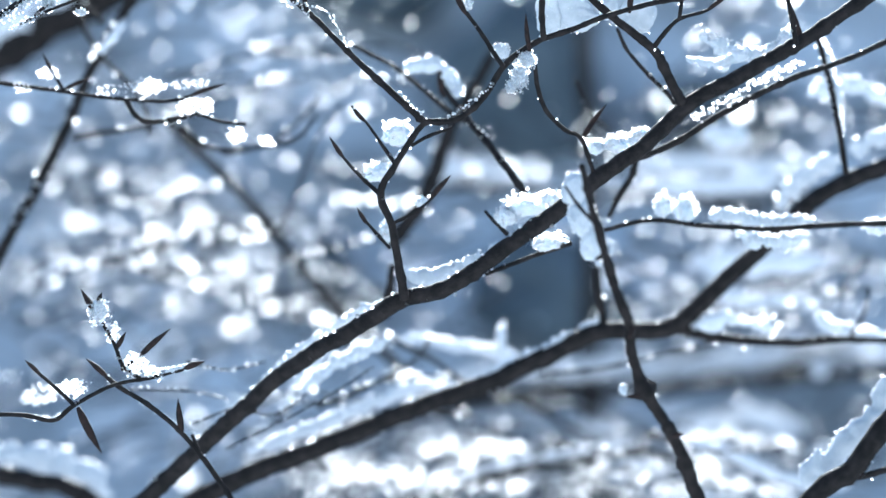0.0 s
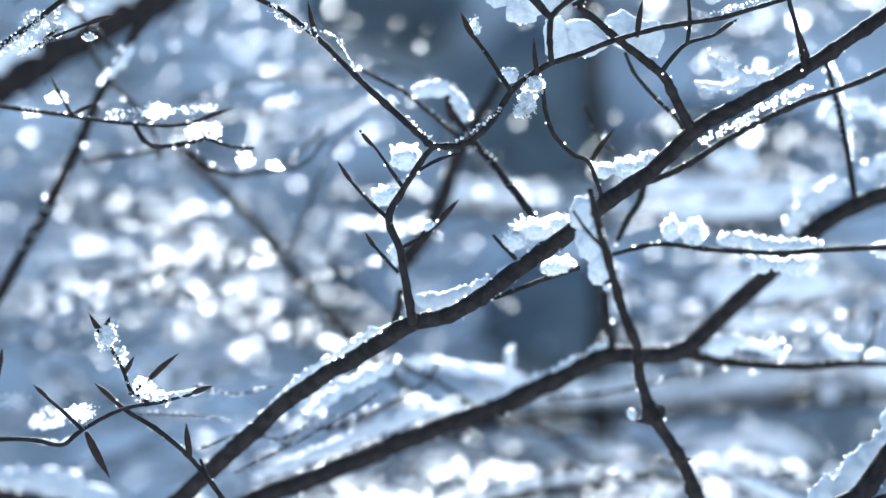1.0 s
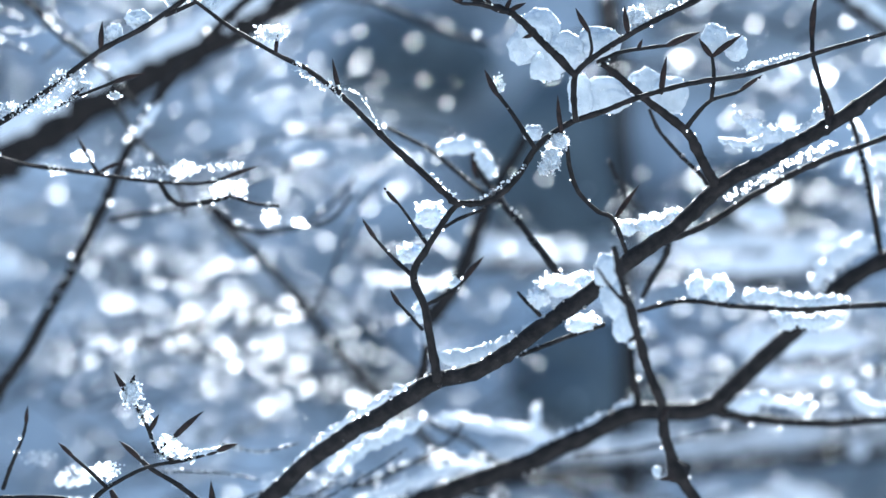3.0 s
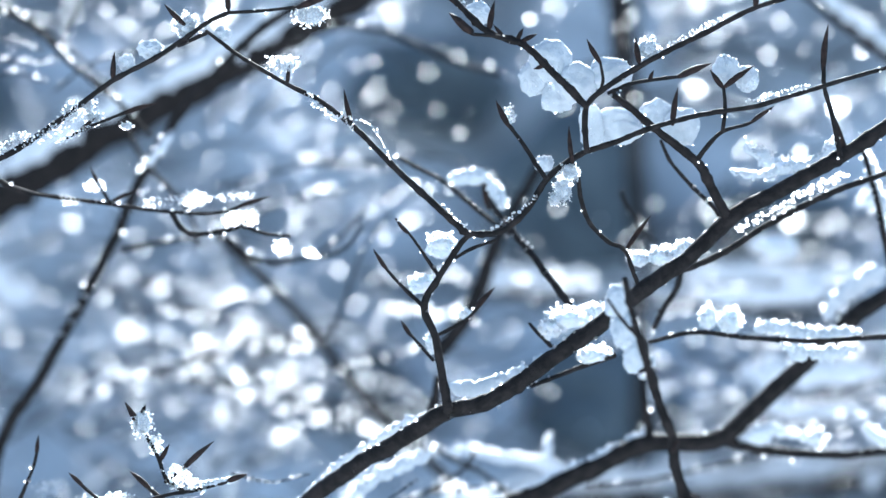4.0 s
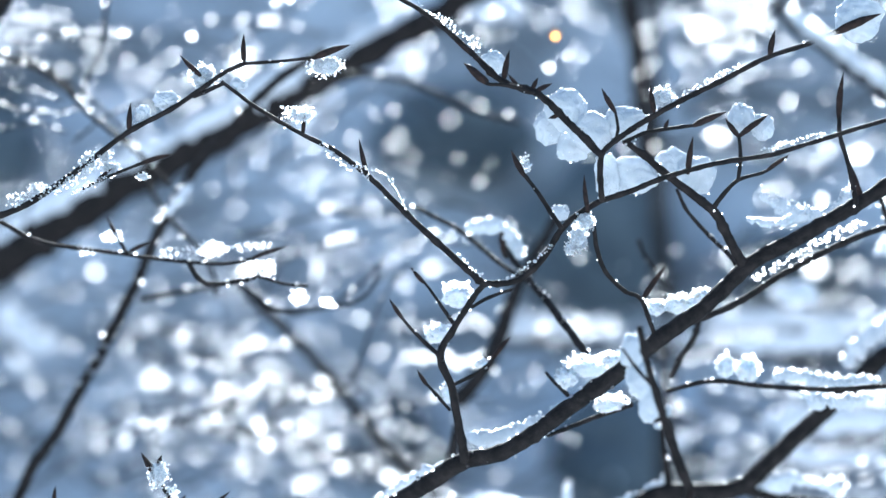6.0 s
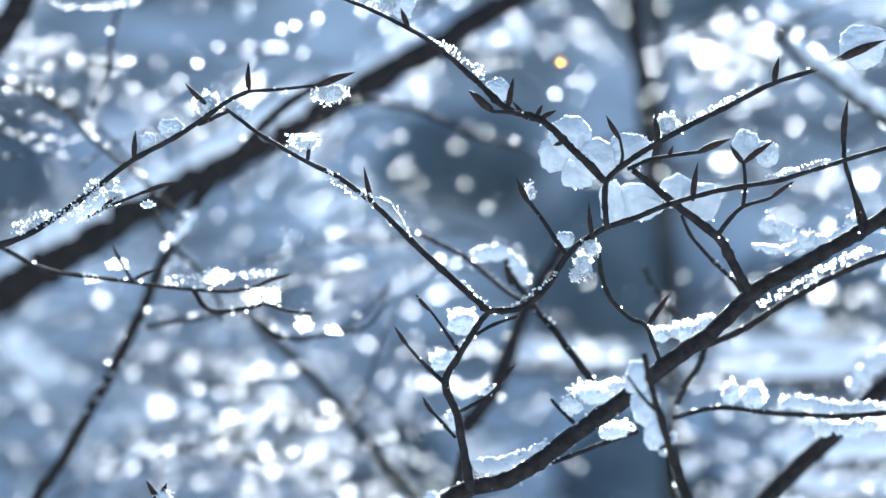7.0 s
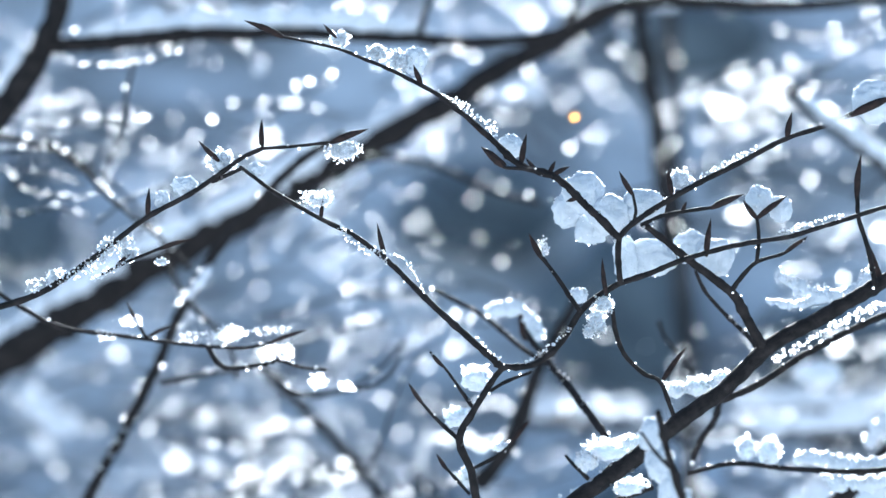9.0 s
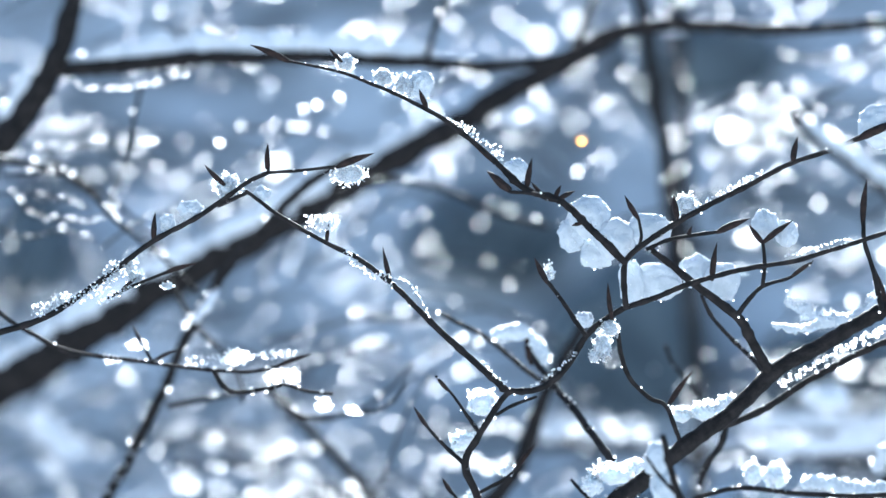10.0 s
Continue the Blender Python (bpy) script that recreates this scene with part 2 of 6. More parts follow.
def strung(points, r, count, size, label="thin dark shoot strung with glinting ice beads"):
    """A thin shoot with a row of ice beads along it."""
    t = thing("beaded_twig", label, "twig", "beaded shoots behind")
    limb(t, "stem", points, r, r * 0.7, 1.5, None, None, 7)
    GROWN.pop()
    path = spline(points, 0.002)
    size *= 1.15 * region_scale(points[0])
    for k in range(count):
        p = path[int((k + random.uniform(0.1, 0.9)) / count * (len(path) - 1))]
        b = size * random.uniform(0.2, 0.8)
        ob = new("ice_bead", random.choice(BEAD_MESHES))
        ob.matrix_basis = Matrix.LocRotScale(p + Vector((random.gauss(0, 0.4), -0.3, random.uniform(-0.6, 1.2))) * (r + b), flake_turn(), Vector((b, b, b * 0.85)))
        ob.parent = t
    return t


# ---- the ground: a snowy slope ----
def ground_height(x, y):
    rise = max(0.0, y - 4.6)
    h = 0.74 * rise if rise < 4.2 else 3.11 + 2.6 * (1 - math.exp((4.2 - rise) * 0.285)) + (rise - 4.2) * 0.004
    lump = 0.10 * noise.noise((x * 0.9, y * 0.9, 0)) + 0.05 * noise.noise((x * 2.6, y * 2.6, 4))
    return h * (0.7 + 0.3 * min(1.0, rise / 3)) + lump * min(1.0, 0.3 + rise)


xs = sorted({round(s * (0.12 * i if i < 40 else 4.8 * 1.22 ** (i - 40)), 3) for i in range(70) for s in (-1, 1)})
ys = sorted({*(round(3 + 0.12 * i, 3) for i in range(80)), *(round(12.6 * 1.18 ** i, 2) for i in range(1, 32)), *(round(3 - 0.4 * 1.3 ** i, 2) for i in range(1, 28))})
gv = [(x, y, ground_height(x, y)) for y in ys for x in xs]
gf = [(j * len(xs) + i, j * len(xs) + i + 1, (j + 1) * len(xs) + i + 1, (j + 1) * len(xs) + i) for j in range(len(ys) - 1) for i in range(len(xs) - 1)]
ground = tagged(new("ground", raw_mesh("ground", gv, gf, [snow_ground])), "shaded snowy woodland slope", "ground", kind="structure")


# the forked branch across the view, with its in-focus twigs

fork_branch = thing("beech_branch", "dark bare beech branch with forked twigs and pointed buds", "branch")
stem = limb(fork_branch, "stem", [(-0.1834, 1.480, 1.3349), (-0.1405, 1.455, 1.3758), (-0.1022, 1.425, 1.4135), (-0.0620, 1.395, 1.4512), (-0.0301, 1.365, 1.4741), (0.0071, 1.345, 1.4975), (0.0368, 1.335, 1.5076), (0.0667, 1.335, 1.5276), (0.0981, 1.335, 1.5519), (0.1213, 1.335, 1.5698), (0.1461, 1.335, 1.5865), (0.1742, 1.335, 1.6124), (0.2090, 1.335, 1.6324), (0.2421, 1.335, 1.6517), (0.2686, 1.335, 1.6690), (0.3017, 1.335, 1.6923)], 0.00581, 0.00414, rough=1.2)
t1 = limb(stem, "twig", [(0.0090, 1.335, 1.4993), (0.0056, 1.331, 1.5194), (0.0015, 1.327, 1.5427), (-0.0054, 1.323, 1.5609), (0.0040, 1.318, 1.5797), (0.0169, 1.314, 1.5993), (0.0227, 1.310, 1.6038)], 0.00280, 0.00162)
t = limb(t1, "twig", [(-0.0054, 1.330, 1.5607), (-0.0179, 1.330, 1.5722), (-0.0268, 1.330, 1.5821), (-0.0344, 1.330, 1.5932)], 0.00134, 0.00059)
bud(t, (-0.0268, 1.330, 1.5821), (-0.0350, 1.330, 1.5946), 0.00148)
t = limb(t1, "twig", [(0.0035, 1.330, 1.5782), (-0.0081, 1.330, 1.5953), (-0.0163, 1.330, 1.6058), (-0.0222, 1.330, 1.6123)], 0.00119, 0.00059)
bud(t, (-0.0147, 1.330, 1.6035), (-0.0222, 1.330, 1.6123), 0.00148)
t = limb(t1, "twig", [(0.0024, 1.350, 1.5435), (0.0171, 1.350, 1.5512), (0.0265, 1.350, 1.5593)], 0.00105, 0.00090)
bud(t, (0.0245, 1.350, 1.5579), (0.0365, 1.350, 1.5720), 0.00184)
t = limb(t1, "twig", [(0.0003, 1.340, 1.5289), (-0.0080, 1.340, 1.5382), (-0.0146, 1.340, 1.5455)], 0.00105, 0.00090)
bud(t, (-0.0130, 1.340, 1.5432), (-0.0190, 1.340, 1.5528), 0.00150)
t = limb(t1, "twig", [(0.0127, 1.330, 1.5894), (0.0232, 1.330, 1.5954), (0.0364, 1.330, 1.6000)], 0.00104, 0.00089)
a2 = limb(stem, "twig", [(0.0183, 1.300, 1.6041), (-0.0121, 1.300, 1.6316), (-0.0314, 1.300, 1.6501), (-0.0474, 1.300, 1.6657), (-0.0652, 1.300, 1.6793), (-0.0830, 1.300, 1.6879), (-0.1089, 1.300, 1.7033), (-0.1300, 1.300, 1.7187)], 0.00203, 0.00102)
bud(a2, (-0.0468, 1.300, 1.6656), (-0.0513, 1.300, 1.6857), 0.00161)
bud(a2, (-0.0836, 1.300, 1.6879), (-0.0823, 1.300, 1.6995), 0.00129)
c1 = limb(stem, "twig", [(0.0151, 1.300, 1.6048), (0.0247, 1.300, 1.6031), (0.0376, 1.300, 1.6047), (0.0473, 1.300, 1.6110), (0.0554, 1.300, 1.6200), (0.0635, 1.300, 1.6335), (0.0723, 1.300, 1.6418), (0.0872, 1.300, 1.6510)], 0.00189, 0.00174)
r2 = limb(c1, "twig", [(0.0865, 1.300, 1.6504), (0.1039, 1.300, 1.6561), (0.1233, 1.300, 1.6637), (0.1491, 1.300, 1.6710), (0.1812, 1.300, 1.6763), (0.2070, 1.300, 1.6835), (0.2360, 1.300, 1.6924), (0.2714, 1.300, 1.7025)], 0.00160, 0.00116)
bud(r2, (0.1362, 1.300, 1.6656), (0.1393, 1.300, 1.6872), 0.00193)
u1 = limb(c1, "twig", [(0.0866, 1.290, 1.6500), (0.0848, 1.290, 1.6644), (0.0862, 1.290, 1.6766)], 0.00173, 0.00173)
r1 = limb(u1, "twig", [(0.0855, 1.290, 1.6753), (0.0923, 1.290, 1.6826), (0.1100, 1.290, 1.6947), (0.1325, 1.290, 1.7074), (0.1550, 1.290, 1.7185), (0.1807, 1.290, 1.7312), (0.2064, 1.290, 1.7400), (0.2224, 1.290, 1.7470)], 0.00173, 0.00130)
bud(r1, (0.2176, 1.290, 1.7444), (0.2449, 1.290, 1.7558), 0.00272)
bud(r1, (0.0941, 1.290, 1.7003), (0.0865, 1.290, 1.7138), 0.00176)
bud(r1, (0.1164, 1.290, 1.6995), (0.1141, 1.290, 1.7149), 0.00192)
bud(r1, (0.1817, 1.290, 1.7318), (0.1847, 1.290, 1.7466), 0.00192)
t = limb(r1, "twig", [(0.0941, 1.290, 1.7012), (0.0956, 1.290, 1.6900), (0.0933, 1.290, 1.6836)], 0.00086, 0.00086)
r1b = limb(r1, "twig", [(0.0987, 1.290, 1.6829), (0.1099, 1.290, 1.6883), (0.1211, 1.290, 1.6905), (0.1403, 1.290, 1.6929)], 0.00115, 0.00101)
bud(r1b, (0.1381, 1.290, 1.6923), (0.1570, 1.290, 1.7002), 0.00224)
bud(r1b, (0.1218, 1.290, 1.6898), (0.1244, 1.290, 1.6962), 0.00128)
b0 = limb(u1, "twig", [(0.0865, 1.285, 1.6750), (0.0714, 1.285, 1.6905), (0.0572, 1.285, 1.7046), (0.0477, 1.285, 1.7117), (0.0301, 1.285, 1.7179), (0.0174, 1.285, 1.7286)], 0.00215, 0.00172, rough=2.6)
b1 = limb(b0, "twig", [(0.0206, 1.285, 1.7260), (0.0047, 1.285, 1.7409), (-0.0144, 1.285, 1.7565), (-0.0368, 1.285, 1.7689), (-0.0560, 1.285, 1.7774), (-0.0753, 1.285, 1.7850), (-0.1075, 1.285, 1.7920)], 0.00158, 0.00072, rough=1.8)
bud(b1, (-0.1036, 1.285, 1.7910), (-0.1258, 1.285, 1.8006), 0.00207)
bud(b1, (-0.0734, 1.285, 1.7905), (-0.0807, 1.285, 1.7983), 0.00127)
bud(b1, (-0.0253, 1.285, 1.7636), (-0.0297, 1.285, 1.7746), 0.00175)
bud(b0, (0.0222, 1.285, 1.7173), (0.0117, 1.285, 1.7248), 0.00143)
bud(b0, (0.0397, 1.285, 1.7140), (0.0334, 1.285, 1.7214), 0.00127)
bud(b0, (0.0619, 1.285, 1.6979), (0.0561, 1.285, 1.6963), 0.00127)
bud(b1, (0.0308, 1.285, 1.7173), (0.0341, 1.285, 1.7349), 0.00191)
bud(b1, (0.0467, 1.285, 1.7124), (0.0503, 1.285, 1.7194), 0.00143)
bud(b1, (0.0486, 1.285, 1.7114), (0.0582, 1.285, 1.7161), 0.00159)
bud(b1, (0.0143, 1.285, 1.7312), (0.0022, 1.285, 1.7409), 0.00127)
b2 = limb(b1, "twig", [(0.0474, 1.275, 1.7100), (0.0331, 1.275, 1.7139), (0.0221, 1.275, 1.7149), (0.0157, 1.275, 1.7181)], 0.00128, 0.00100)
bud(b2, (0.0205, 1.275, 1.7155), (0.0082, 1.275, 1.7268), 0.00253)
n1 = limb(stem, "twig", [(0.1010, 1.300, 1.6842), (0.1159, 1.307, 1.6731), (0.1310, 1.314, 1.6614), (0.1520, 1.321, 1.6465), (0.1620, 1.328, 1.6312), (0.1731, 1.335, 1.6116)], 0.00176, 0.00323)
n2 = limb(n1, "twig", [(0.1518, 1.310, 1.6468), (0.1570, 1.310, 1.6536), (0.1662, 1.310, 1.6626), (0.1824, 1.310, 1.6680), (0.1942, 1.310, 1.6761)], 0.00146, 0.00073)
bud(n2, (0.1824, 1.310, 1.6680), (0.1955, 1.310, 1.6771), 0.00130)
n3 = limb(n2, "twig", [(0.1656, 1.305, 1.6624), (0.1668, 1.305, 1.6776), (0.1659, 1.305, 1.6880)], 0.00116, 0.00102)
bud(n3, (0.1659, 1.305, 1.6873), (0.1583, 1.305, 1.6977), 0.00178)
bud(n3, (0.1659, 1.305, 1.6873), (0.1835, 1.305, 1.7002), 0.00194)
r3 = limb(stem, "twig", [(0.2338, 1.310, 1.6490), (0.2296, 1.310, 1.6710), (0.2247, 1.310, 1.6889), (0.2243, 1.310, 1.7003)], 0.00150, 0.00125)
bud(r3, (0.2239, 1.310, 1.6977), (0.2269, 1.310, 1.7244), 0.00205)
p1 = limb(c1, "twig", [(0.0635, 1.290, 1.6345), (0.0553, 1.290, 1.6467), (0.0474, 1.290, 1.6583), (0.0401, 1.290, 1.6679)], 0.00144, 0.00101)
bud(p1, (0.0426, 1.290, 1.6640), (0.0351, 1.290, 1.6788), 0.00192)
bud(c1, (0.0785, 1.290, 1.6437), (0.0765, 1.290, 1.6645), 0.00160)
z1 = limb(c1, "twig", [(0.0781, 1.300, 1.6456), (0.0825, 1.306, 1.6367), (0.0850, 1.312, 1.6232), (0.0901, 1.317, 1.6103), (0.1017, 1.323, 1.5988), (0.1119, 1.329, 1.5932), (0.1203, 1.335, 1.5724)], 0.00132, 0.00132)
bud(z1, (0.1127, 1.340, 1.5931), (0.1278, 1.340, 1.6141), 0.00183)
y1 = limb(stem, "twig", [(0.0358, 1.470, 1.6256), (0.0530, 1.442, 1.6020), (0.0695, 1.415, 1.5811), (0.0852, 1.388, 1.5576), (0.0920, 1.360, 1.5502)], 0.00205, 0.00237)
bud(y1, (0.0361, 1.470, 1.6202), (0.0334, 1.470, 1.6438), 0.00328)
y2 = limb(y1, "twig", [(-0.0226, 1.480, 1.6535), (0.0067, 1.480, 1.6376), (0.0322, 1.480, 1.6166), (0.0522, 1.480, 1.6037)], 0.00132, 0.00165)
t = limb(stem, "twig", [(0.0580, 1.360, 1.5127), (0.0665, 1.360, 1.5158), (0.0851, 1.360, 1.5229), (0.1087, 1.360, 1.5314)], 0.00121, 0.00167)
t = limb(stem, "twig", [(0.0714, 1.370, 1.5360), (0.0635, 1.370, 1.5435), (0.0577, 1.370, 1.5500)], 0.00138, 0.00092)
t = limb(stem, "twig", [(0.1434, 1.370, 1.5794), (0.1707, 1.370, 1.5907), (0.2047, 1.370, 1.6112), (0.2422, 1.370, 1.6301), (0.2763, 1.370, 1.6421), (0.3138, 1.370, 1.6592)], 0.00214, 0.00168)
t = limb(n1, "twig", [(0.1367, 1.370, 1.6601), (0.1430, 1.370, 1.6466), (0.1567, 1.370, 1.6314), (0.1687, 1.370, 1.6196), (0.1757, 1.370, 1.6077)], 0.00107, 0.00138)
t = limb(stem, "twig", [(0.1608, 1.460, 1.5842), (0.1565, 1.460, 1.5704), (0.1500, 1.460, 1.5595), (0.1421, 1.460, 1.5435)], 0.00212, 0.00179)
bud(stem, (0.2421, 1.335, 1.6507), (0.2325, 1.335, 1.6787), 0.00265)

# upright twig hanging before the fork

front_twig = thing("beech_twig", "knobbly dark twig hanging close, dotted with meltwater drops", "twig")
vt = limb(front_twig, "stem", [(0.0977, 1.170, 1.5806), (0.1025, 1.173, 1.5607), (0.1098, 1.177, 1.5372), (0.1152, 1.180, 1.5194), (0.1231, 1.183, 1.4985), (0.1266, 1.187, 1.4804), (0.1331, 1.190, 1.4622), (0.1486, 1.193, 1.4378), (0.1567, 1.197, 1.4193), (0.1665, 1.200, 1.3945)], 0.00176, 0.00382, rough=2.2, knot=0.62)
bud(vt, (0.1234, 1.180, 1.4899), (0.1275, 1.180, 1.4973), 0.00132)
bud(vt, (0.1463, 1.180, 1.4390), (0.1528, 1.180, 1.4401), 0.00176)
bud(vt, (0.1295, 1.180, 1.4603), (0.1224, 1.180, 1.4597), 0.00146)
bud(vt, (0.1095, 1.180, 1.5335), (0.1054, 1.180, 1.5306), 0.00117)
t = limb(vt, "twig", [(0.1053, 1.180, 1.5503), (0.0973, 1.180, 1.5590), (0.0899, 1.180, 1.5693)], 0.00118, 0.00066)

rod = thing("beech_twig", "thick out-of-focus twig tip with snow along its edge", "twig")
t = limb(rod, "stem", [(0.1403, 0.970, 1.7210), (0.1484, 0.966, 1.7108), (0.1620, 0.962, 1.6996), (0.1826, 0.958, 1.6835), (0.2060, 0.954, 1.6650)], 0.0022, 0.0030)

# bud twig at the upper side

bud_twig = thing("beech_twig", "slender beech twig with long pointed buds and wet snow", "twig")
a = limb(bud_twig, "stem", [(-0.2905, 1.300, 1.6330), (-0.2710, 1.300, 1.6384), (-0.2451, 1.300, 1.6467), (-0.2192, 1.300, 1.6627), (-0.2014, 1.300, 1.6763), (-0.1819, 1.300, 1.6907), (-0.1608, 1.300, 1.7020), (-0.1413, 1.300, 1.7149), (-0.1284, 1.300, 1.7239), (-0.1173, 1.300, 1.7290)], 0.00193, 0.00129)
t = limb(a, "twig", [(-0.1173, 1.300, 1.7290), (-0.0959, 1.300, 1.7305), (-0.0764, 1.300, 1.7326)], 0.00102, 0.00087)
bud(t, (-0.0780, 1.300, 1.7320), (-0.0563, 1.300, 1.7397), 0.00226)
bud(a, (-0.1173, 1.300, 1.7290), (-0.1173, 1.300, 1.7459), 0.00177)
bud(a, (-0.1420, 1.300, 1.7220), (-0.1537, 1.300, 1.7338), 0.00177)
bud(a, (-0.1829, 1.300, 1.6898), (-0.1820, 1.300, 1.7067), 0.00177)
t = limb(a, "twig", [(-0.1462, 1.300, 1.7100), (-0.1365, 1.300, 1.7142), (-0.1284, 1.300, 1.7180)], 0.00116, 0.00116)
t = limb(a, "twig", [(-0.2094, 1.300, 1.6575), (-0.1900, 1.300, 1.6665), (-0.1737, 1.300, 1.6729)], 0.00087, 0.00087)
bud(t, (-0.1770, 1.300, 1.6716), (-0.1582, 1.300, 1.6773), 0.00161)
bud(t, (-0.2013, 1.300, 1.6617), (-0.1926, 1.300, 1.6691), 0.00129)

# twig carrying a snow pad

pad_twig = thing("beech_twig", "thin crooked twig carrying melting snow pads", "twig")
l = limb(pad_twig, "stem", [(-0.3210, 1.410, 1.6778), (-0.2938, 1.410, 1.6521), (-0.2733, 1.410, 1.6394), (-0.2523, 1.410, 1.6292), (-0.2179, 1.410, 1.6241), (-0.1868, 1.410, 1.6197), (-0.1626, 1.410, 1.6170), (-0.1383, 1.410, 1.6157), (-0.1193, 1.410, 1.6199)], 0.00157, 0.00105)
bud(l, (-0.1227, 1.410, 1.6192), (-0.0995, 1.410, 1.6270), 0.00157)
t = limb(l, "twig", [(-0.1619, 1.410, 1.6170), (-0.1557, 1.410, 1.6070), (-0.1470, 1.410, 1.6032), (-0.1280, 1.410, 1.6053), (-0.1176, 1.410, 1.6078), (-0.1037, 1.410, 1.6037), (-0.0884, 1.410, 1.6020)], 0.00173, 0.00094)
bud(t, (-0.1169, 1.410, 1.6075), (-0.1210, 1.410, 1.6151), 0.00140)
t = limb(l, "twig", [(-0.1999, 1.410, 1.6224), (-0.2057, 1.410, 1.6328)], 0.00110, 0.00094)
bud(t, (-0.2047, 1.410, 1.6311), (-0.2122, 1.410, 1.6449), 0.00140)
bud(l, (-0.1999, 1.410, 1.6224), (-0.1840, 1.410, 1.6301), 0.00140)

# sprout with scaly buds

sprout = thing("beech_twig", "small budding twig crusted with grainy snow", "twig")
s1 = limb(sprout, "stem", [(-0.2394, 1.290, 1.4367), (-0.2076, 1.290, 1.4366), (-0.1902, 1.290, 1.4337), (-0.1790, 1.290, 1.4421), (-0.1566, 1.290, 1.4536), (-0.1343, 1.290, 1.4581), (-0.1119, 1.290, 1.4639)], 0.00144, 0.00096)
bud(s1, (-0.1167, 1.290, 1.4629), (-0.1049, 1.290, 1.4671), 0.00192)
t = limb(s1, "twig", [(-0.1413, 1.290, 1.4575), (-0.1508, 1.290, 1.4645), (-0.1552, 1.290, 1.4761), (-0.1622, 1.290, 1.4889)], 0.00115, 0.00101)
bud(t, (-0.1641, 1.290, 1.4921), (-0.1745, 1.290, 1.5081), 0.00208)
bud(t, (-0.1660, 1.290, 1.4966), (-0.1628, 1.290, 1.5062), 0.00192)
bud(t, (-0.1546, 1.290, 1.4742), (-0.1492, 1.290, 1.4838), 0.00160)
t = limb(s1, "twig", [(-0.1454, 1.290, 1.4671), (-0.1518, 1.290, 1.4623)], 0.00086, 0.00086)
bud(s1, (-0.1419, 1.290, 1.4697), (-0.1240, 1.290, 1.4857), 0.00192)
t = limb(s1, "twig", [(-0.1790, 1.290, 1.4427), (-0.1916, 1.290, 1.4543), (-0.2005, 1.290, 1.4623)], 0.00115, 0.00101)
bud(t, (-0.1980, 1.290, 1.4601), (-0.2062, 1.290, 1.4678), 0.00144)
bud(s1, (-0.1764, 1.290, 1.4408), (-0.1632, 1.290, 1.4150), 0.00256)
s2 = limb(sprout, "twig", [(-0.1681, 1.320, 1.4592), (-0.1568, 1.320, 1.4493), (-0.1405, 1.320, 1.4395), (-0.1242, 1.320, 1.4263), (-0.1111, 1.320, 1.4114), (-0.0948, 1.320, 1.3883), (-0.0817, 1.320, 1.3650)], 0.00133, 0.00162)
bud(s2, (-0.1633, 1.320, 1.4549), (-0.1756, 1.320, 1.4658), 0.00180)
bud(s2, (-0.1203, 1.320, 1.4226), (-0.1225, 1.320, 1.4424), 0.00213)
t = limb(s2, "twig", [(-0.1105, 1.320, 1.4114), (-0.1144, 1.320, 1.4213)], 0.00118, 0.00088)

tip = thing("beech_twig", "small upright twig end with one ice bead", "twig")
t = limb(tip, "stem", [(-0.2500, 1.360, 1.4330), (-0.2441, 1.360, 1.4495), (-0.2380, 1.360, 1.4647), (-0.2360, 1.360, 1.4730)], 0.0013, 0.0009)
bud(t, (-0.2362, 1.360, 1.4715), (-0.2350, 1.360, 1.4830), 0.0014)

# second thick branch behind the fork

low_branch = thing("beech_branch", "thick dark branch with a side shoot, snow lying along it", "branch")
e = limb(low_branch, "stem", [(-0.1374, 1.560, 1.3408), (-0.0908, 1.560, 1.3642), (-0.0482, 1.560, 1.3798), (-0.0016, 1.560, 1.3992), (0.0372, 1.560, 1.4148), (0.0722, 1.560, 1.4265), (0.1072, 1.560, 1.4421), (0.1461, 1.560, 1.4605), (0.1695, 1.560, 1.4621), (0.1968, 1.560, 1.4644), (0.2162, 1.560, 1.4793), (0.2356, 1.560, 1.4988), (0.2549, 1.560, 1.5163), (0.2782, 1.560, 1.5378), (0.2976, 1.560, 1.5542), (0.3248, 1.560, 1.5683), (0.3716, 1.560, 1.5847)], 0.00698, 0.00580, rough=0.8)
t = limb(e, "twig", [(0.1500, 1.560, 1.4605), (0.1467, 1.560, 1.4831), (0.1442, 1.560, 1.5045)], 0.00313, 0.00209)
t = limb(e, "twig", [(0.1968, 1.560, 1.4636), (0.2320, 1.560, 1.4558), (0.2791, 1.560, 1.4535), (0.3183, 1.560, 1.4559), (0.3734, 1.560, 1.4520)], 0.00383, 0.00174)
t = limb(e, "twig", [(0.3296, 1.610, 1.4514), (0.3408, 1.610, 1.4696), (0.3430, 1.610, 1.4877)], 0.00144, 0.00108)
t = limb(e, "twig", [(-0.0017, 1.560, 1.4713), (0.0021, 1.560, 1.4908), (0.0040, 1.560, 1.5063)], 0.00418, 0.00244)

side_twig = thing("beech_twig", "level twig weighed by lumps of melting snow", "twig")
t = limb(side_twig, "stem", [(0.1331, 1.400, 1.5373), (0.1610, 1.400, 1.5436), (0.1961, 1.400, 1.5402), (0.2311, 1.400, 1.5381), (0.2662, 1.400, 1.5403), (0.3330, 1.400, 1.5432)], 0.00139, 0.00191)

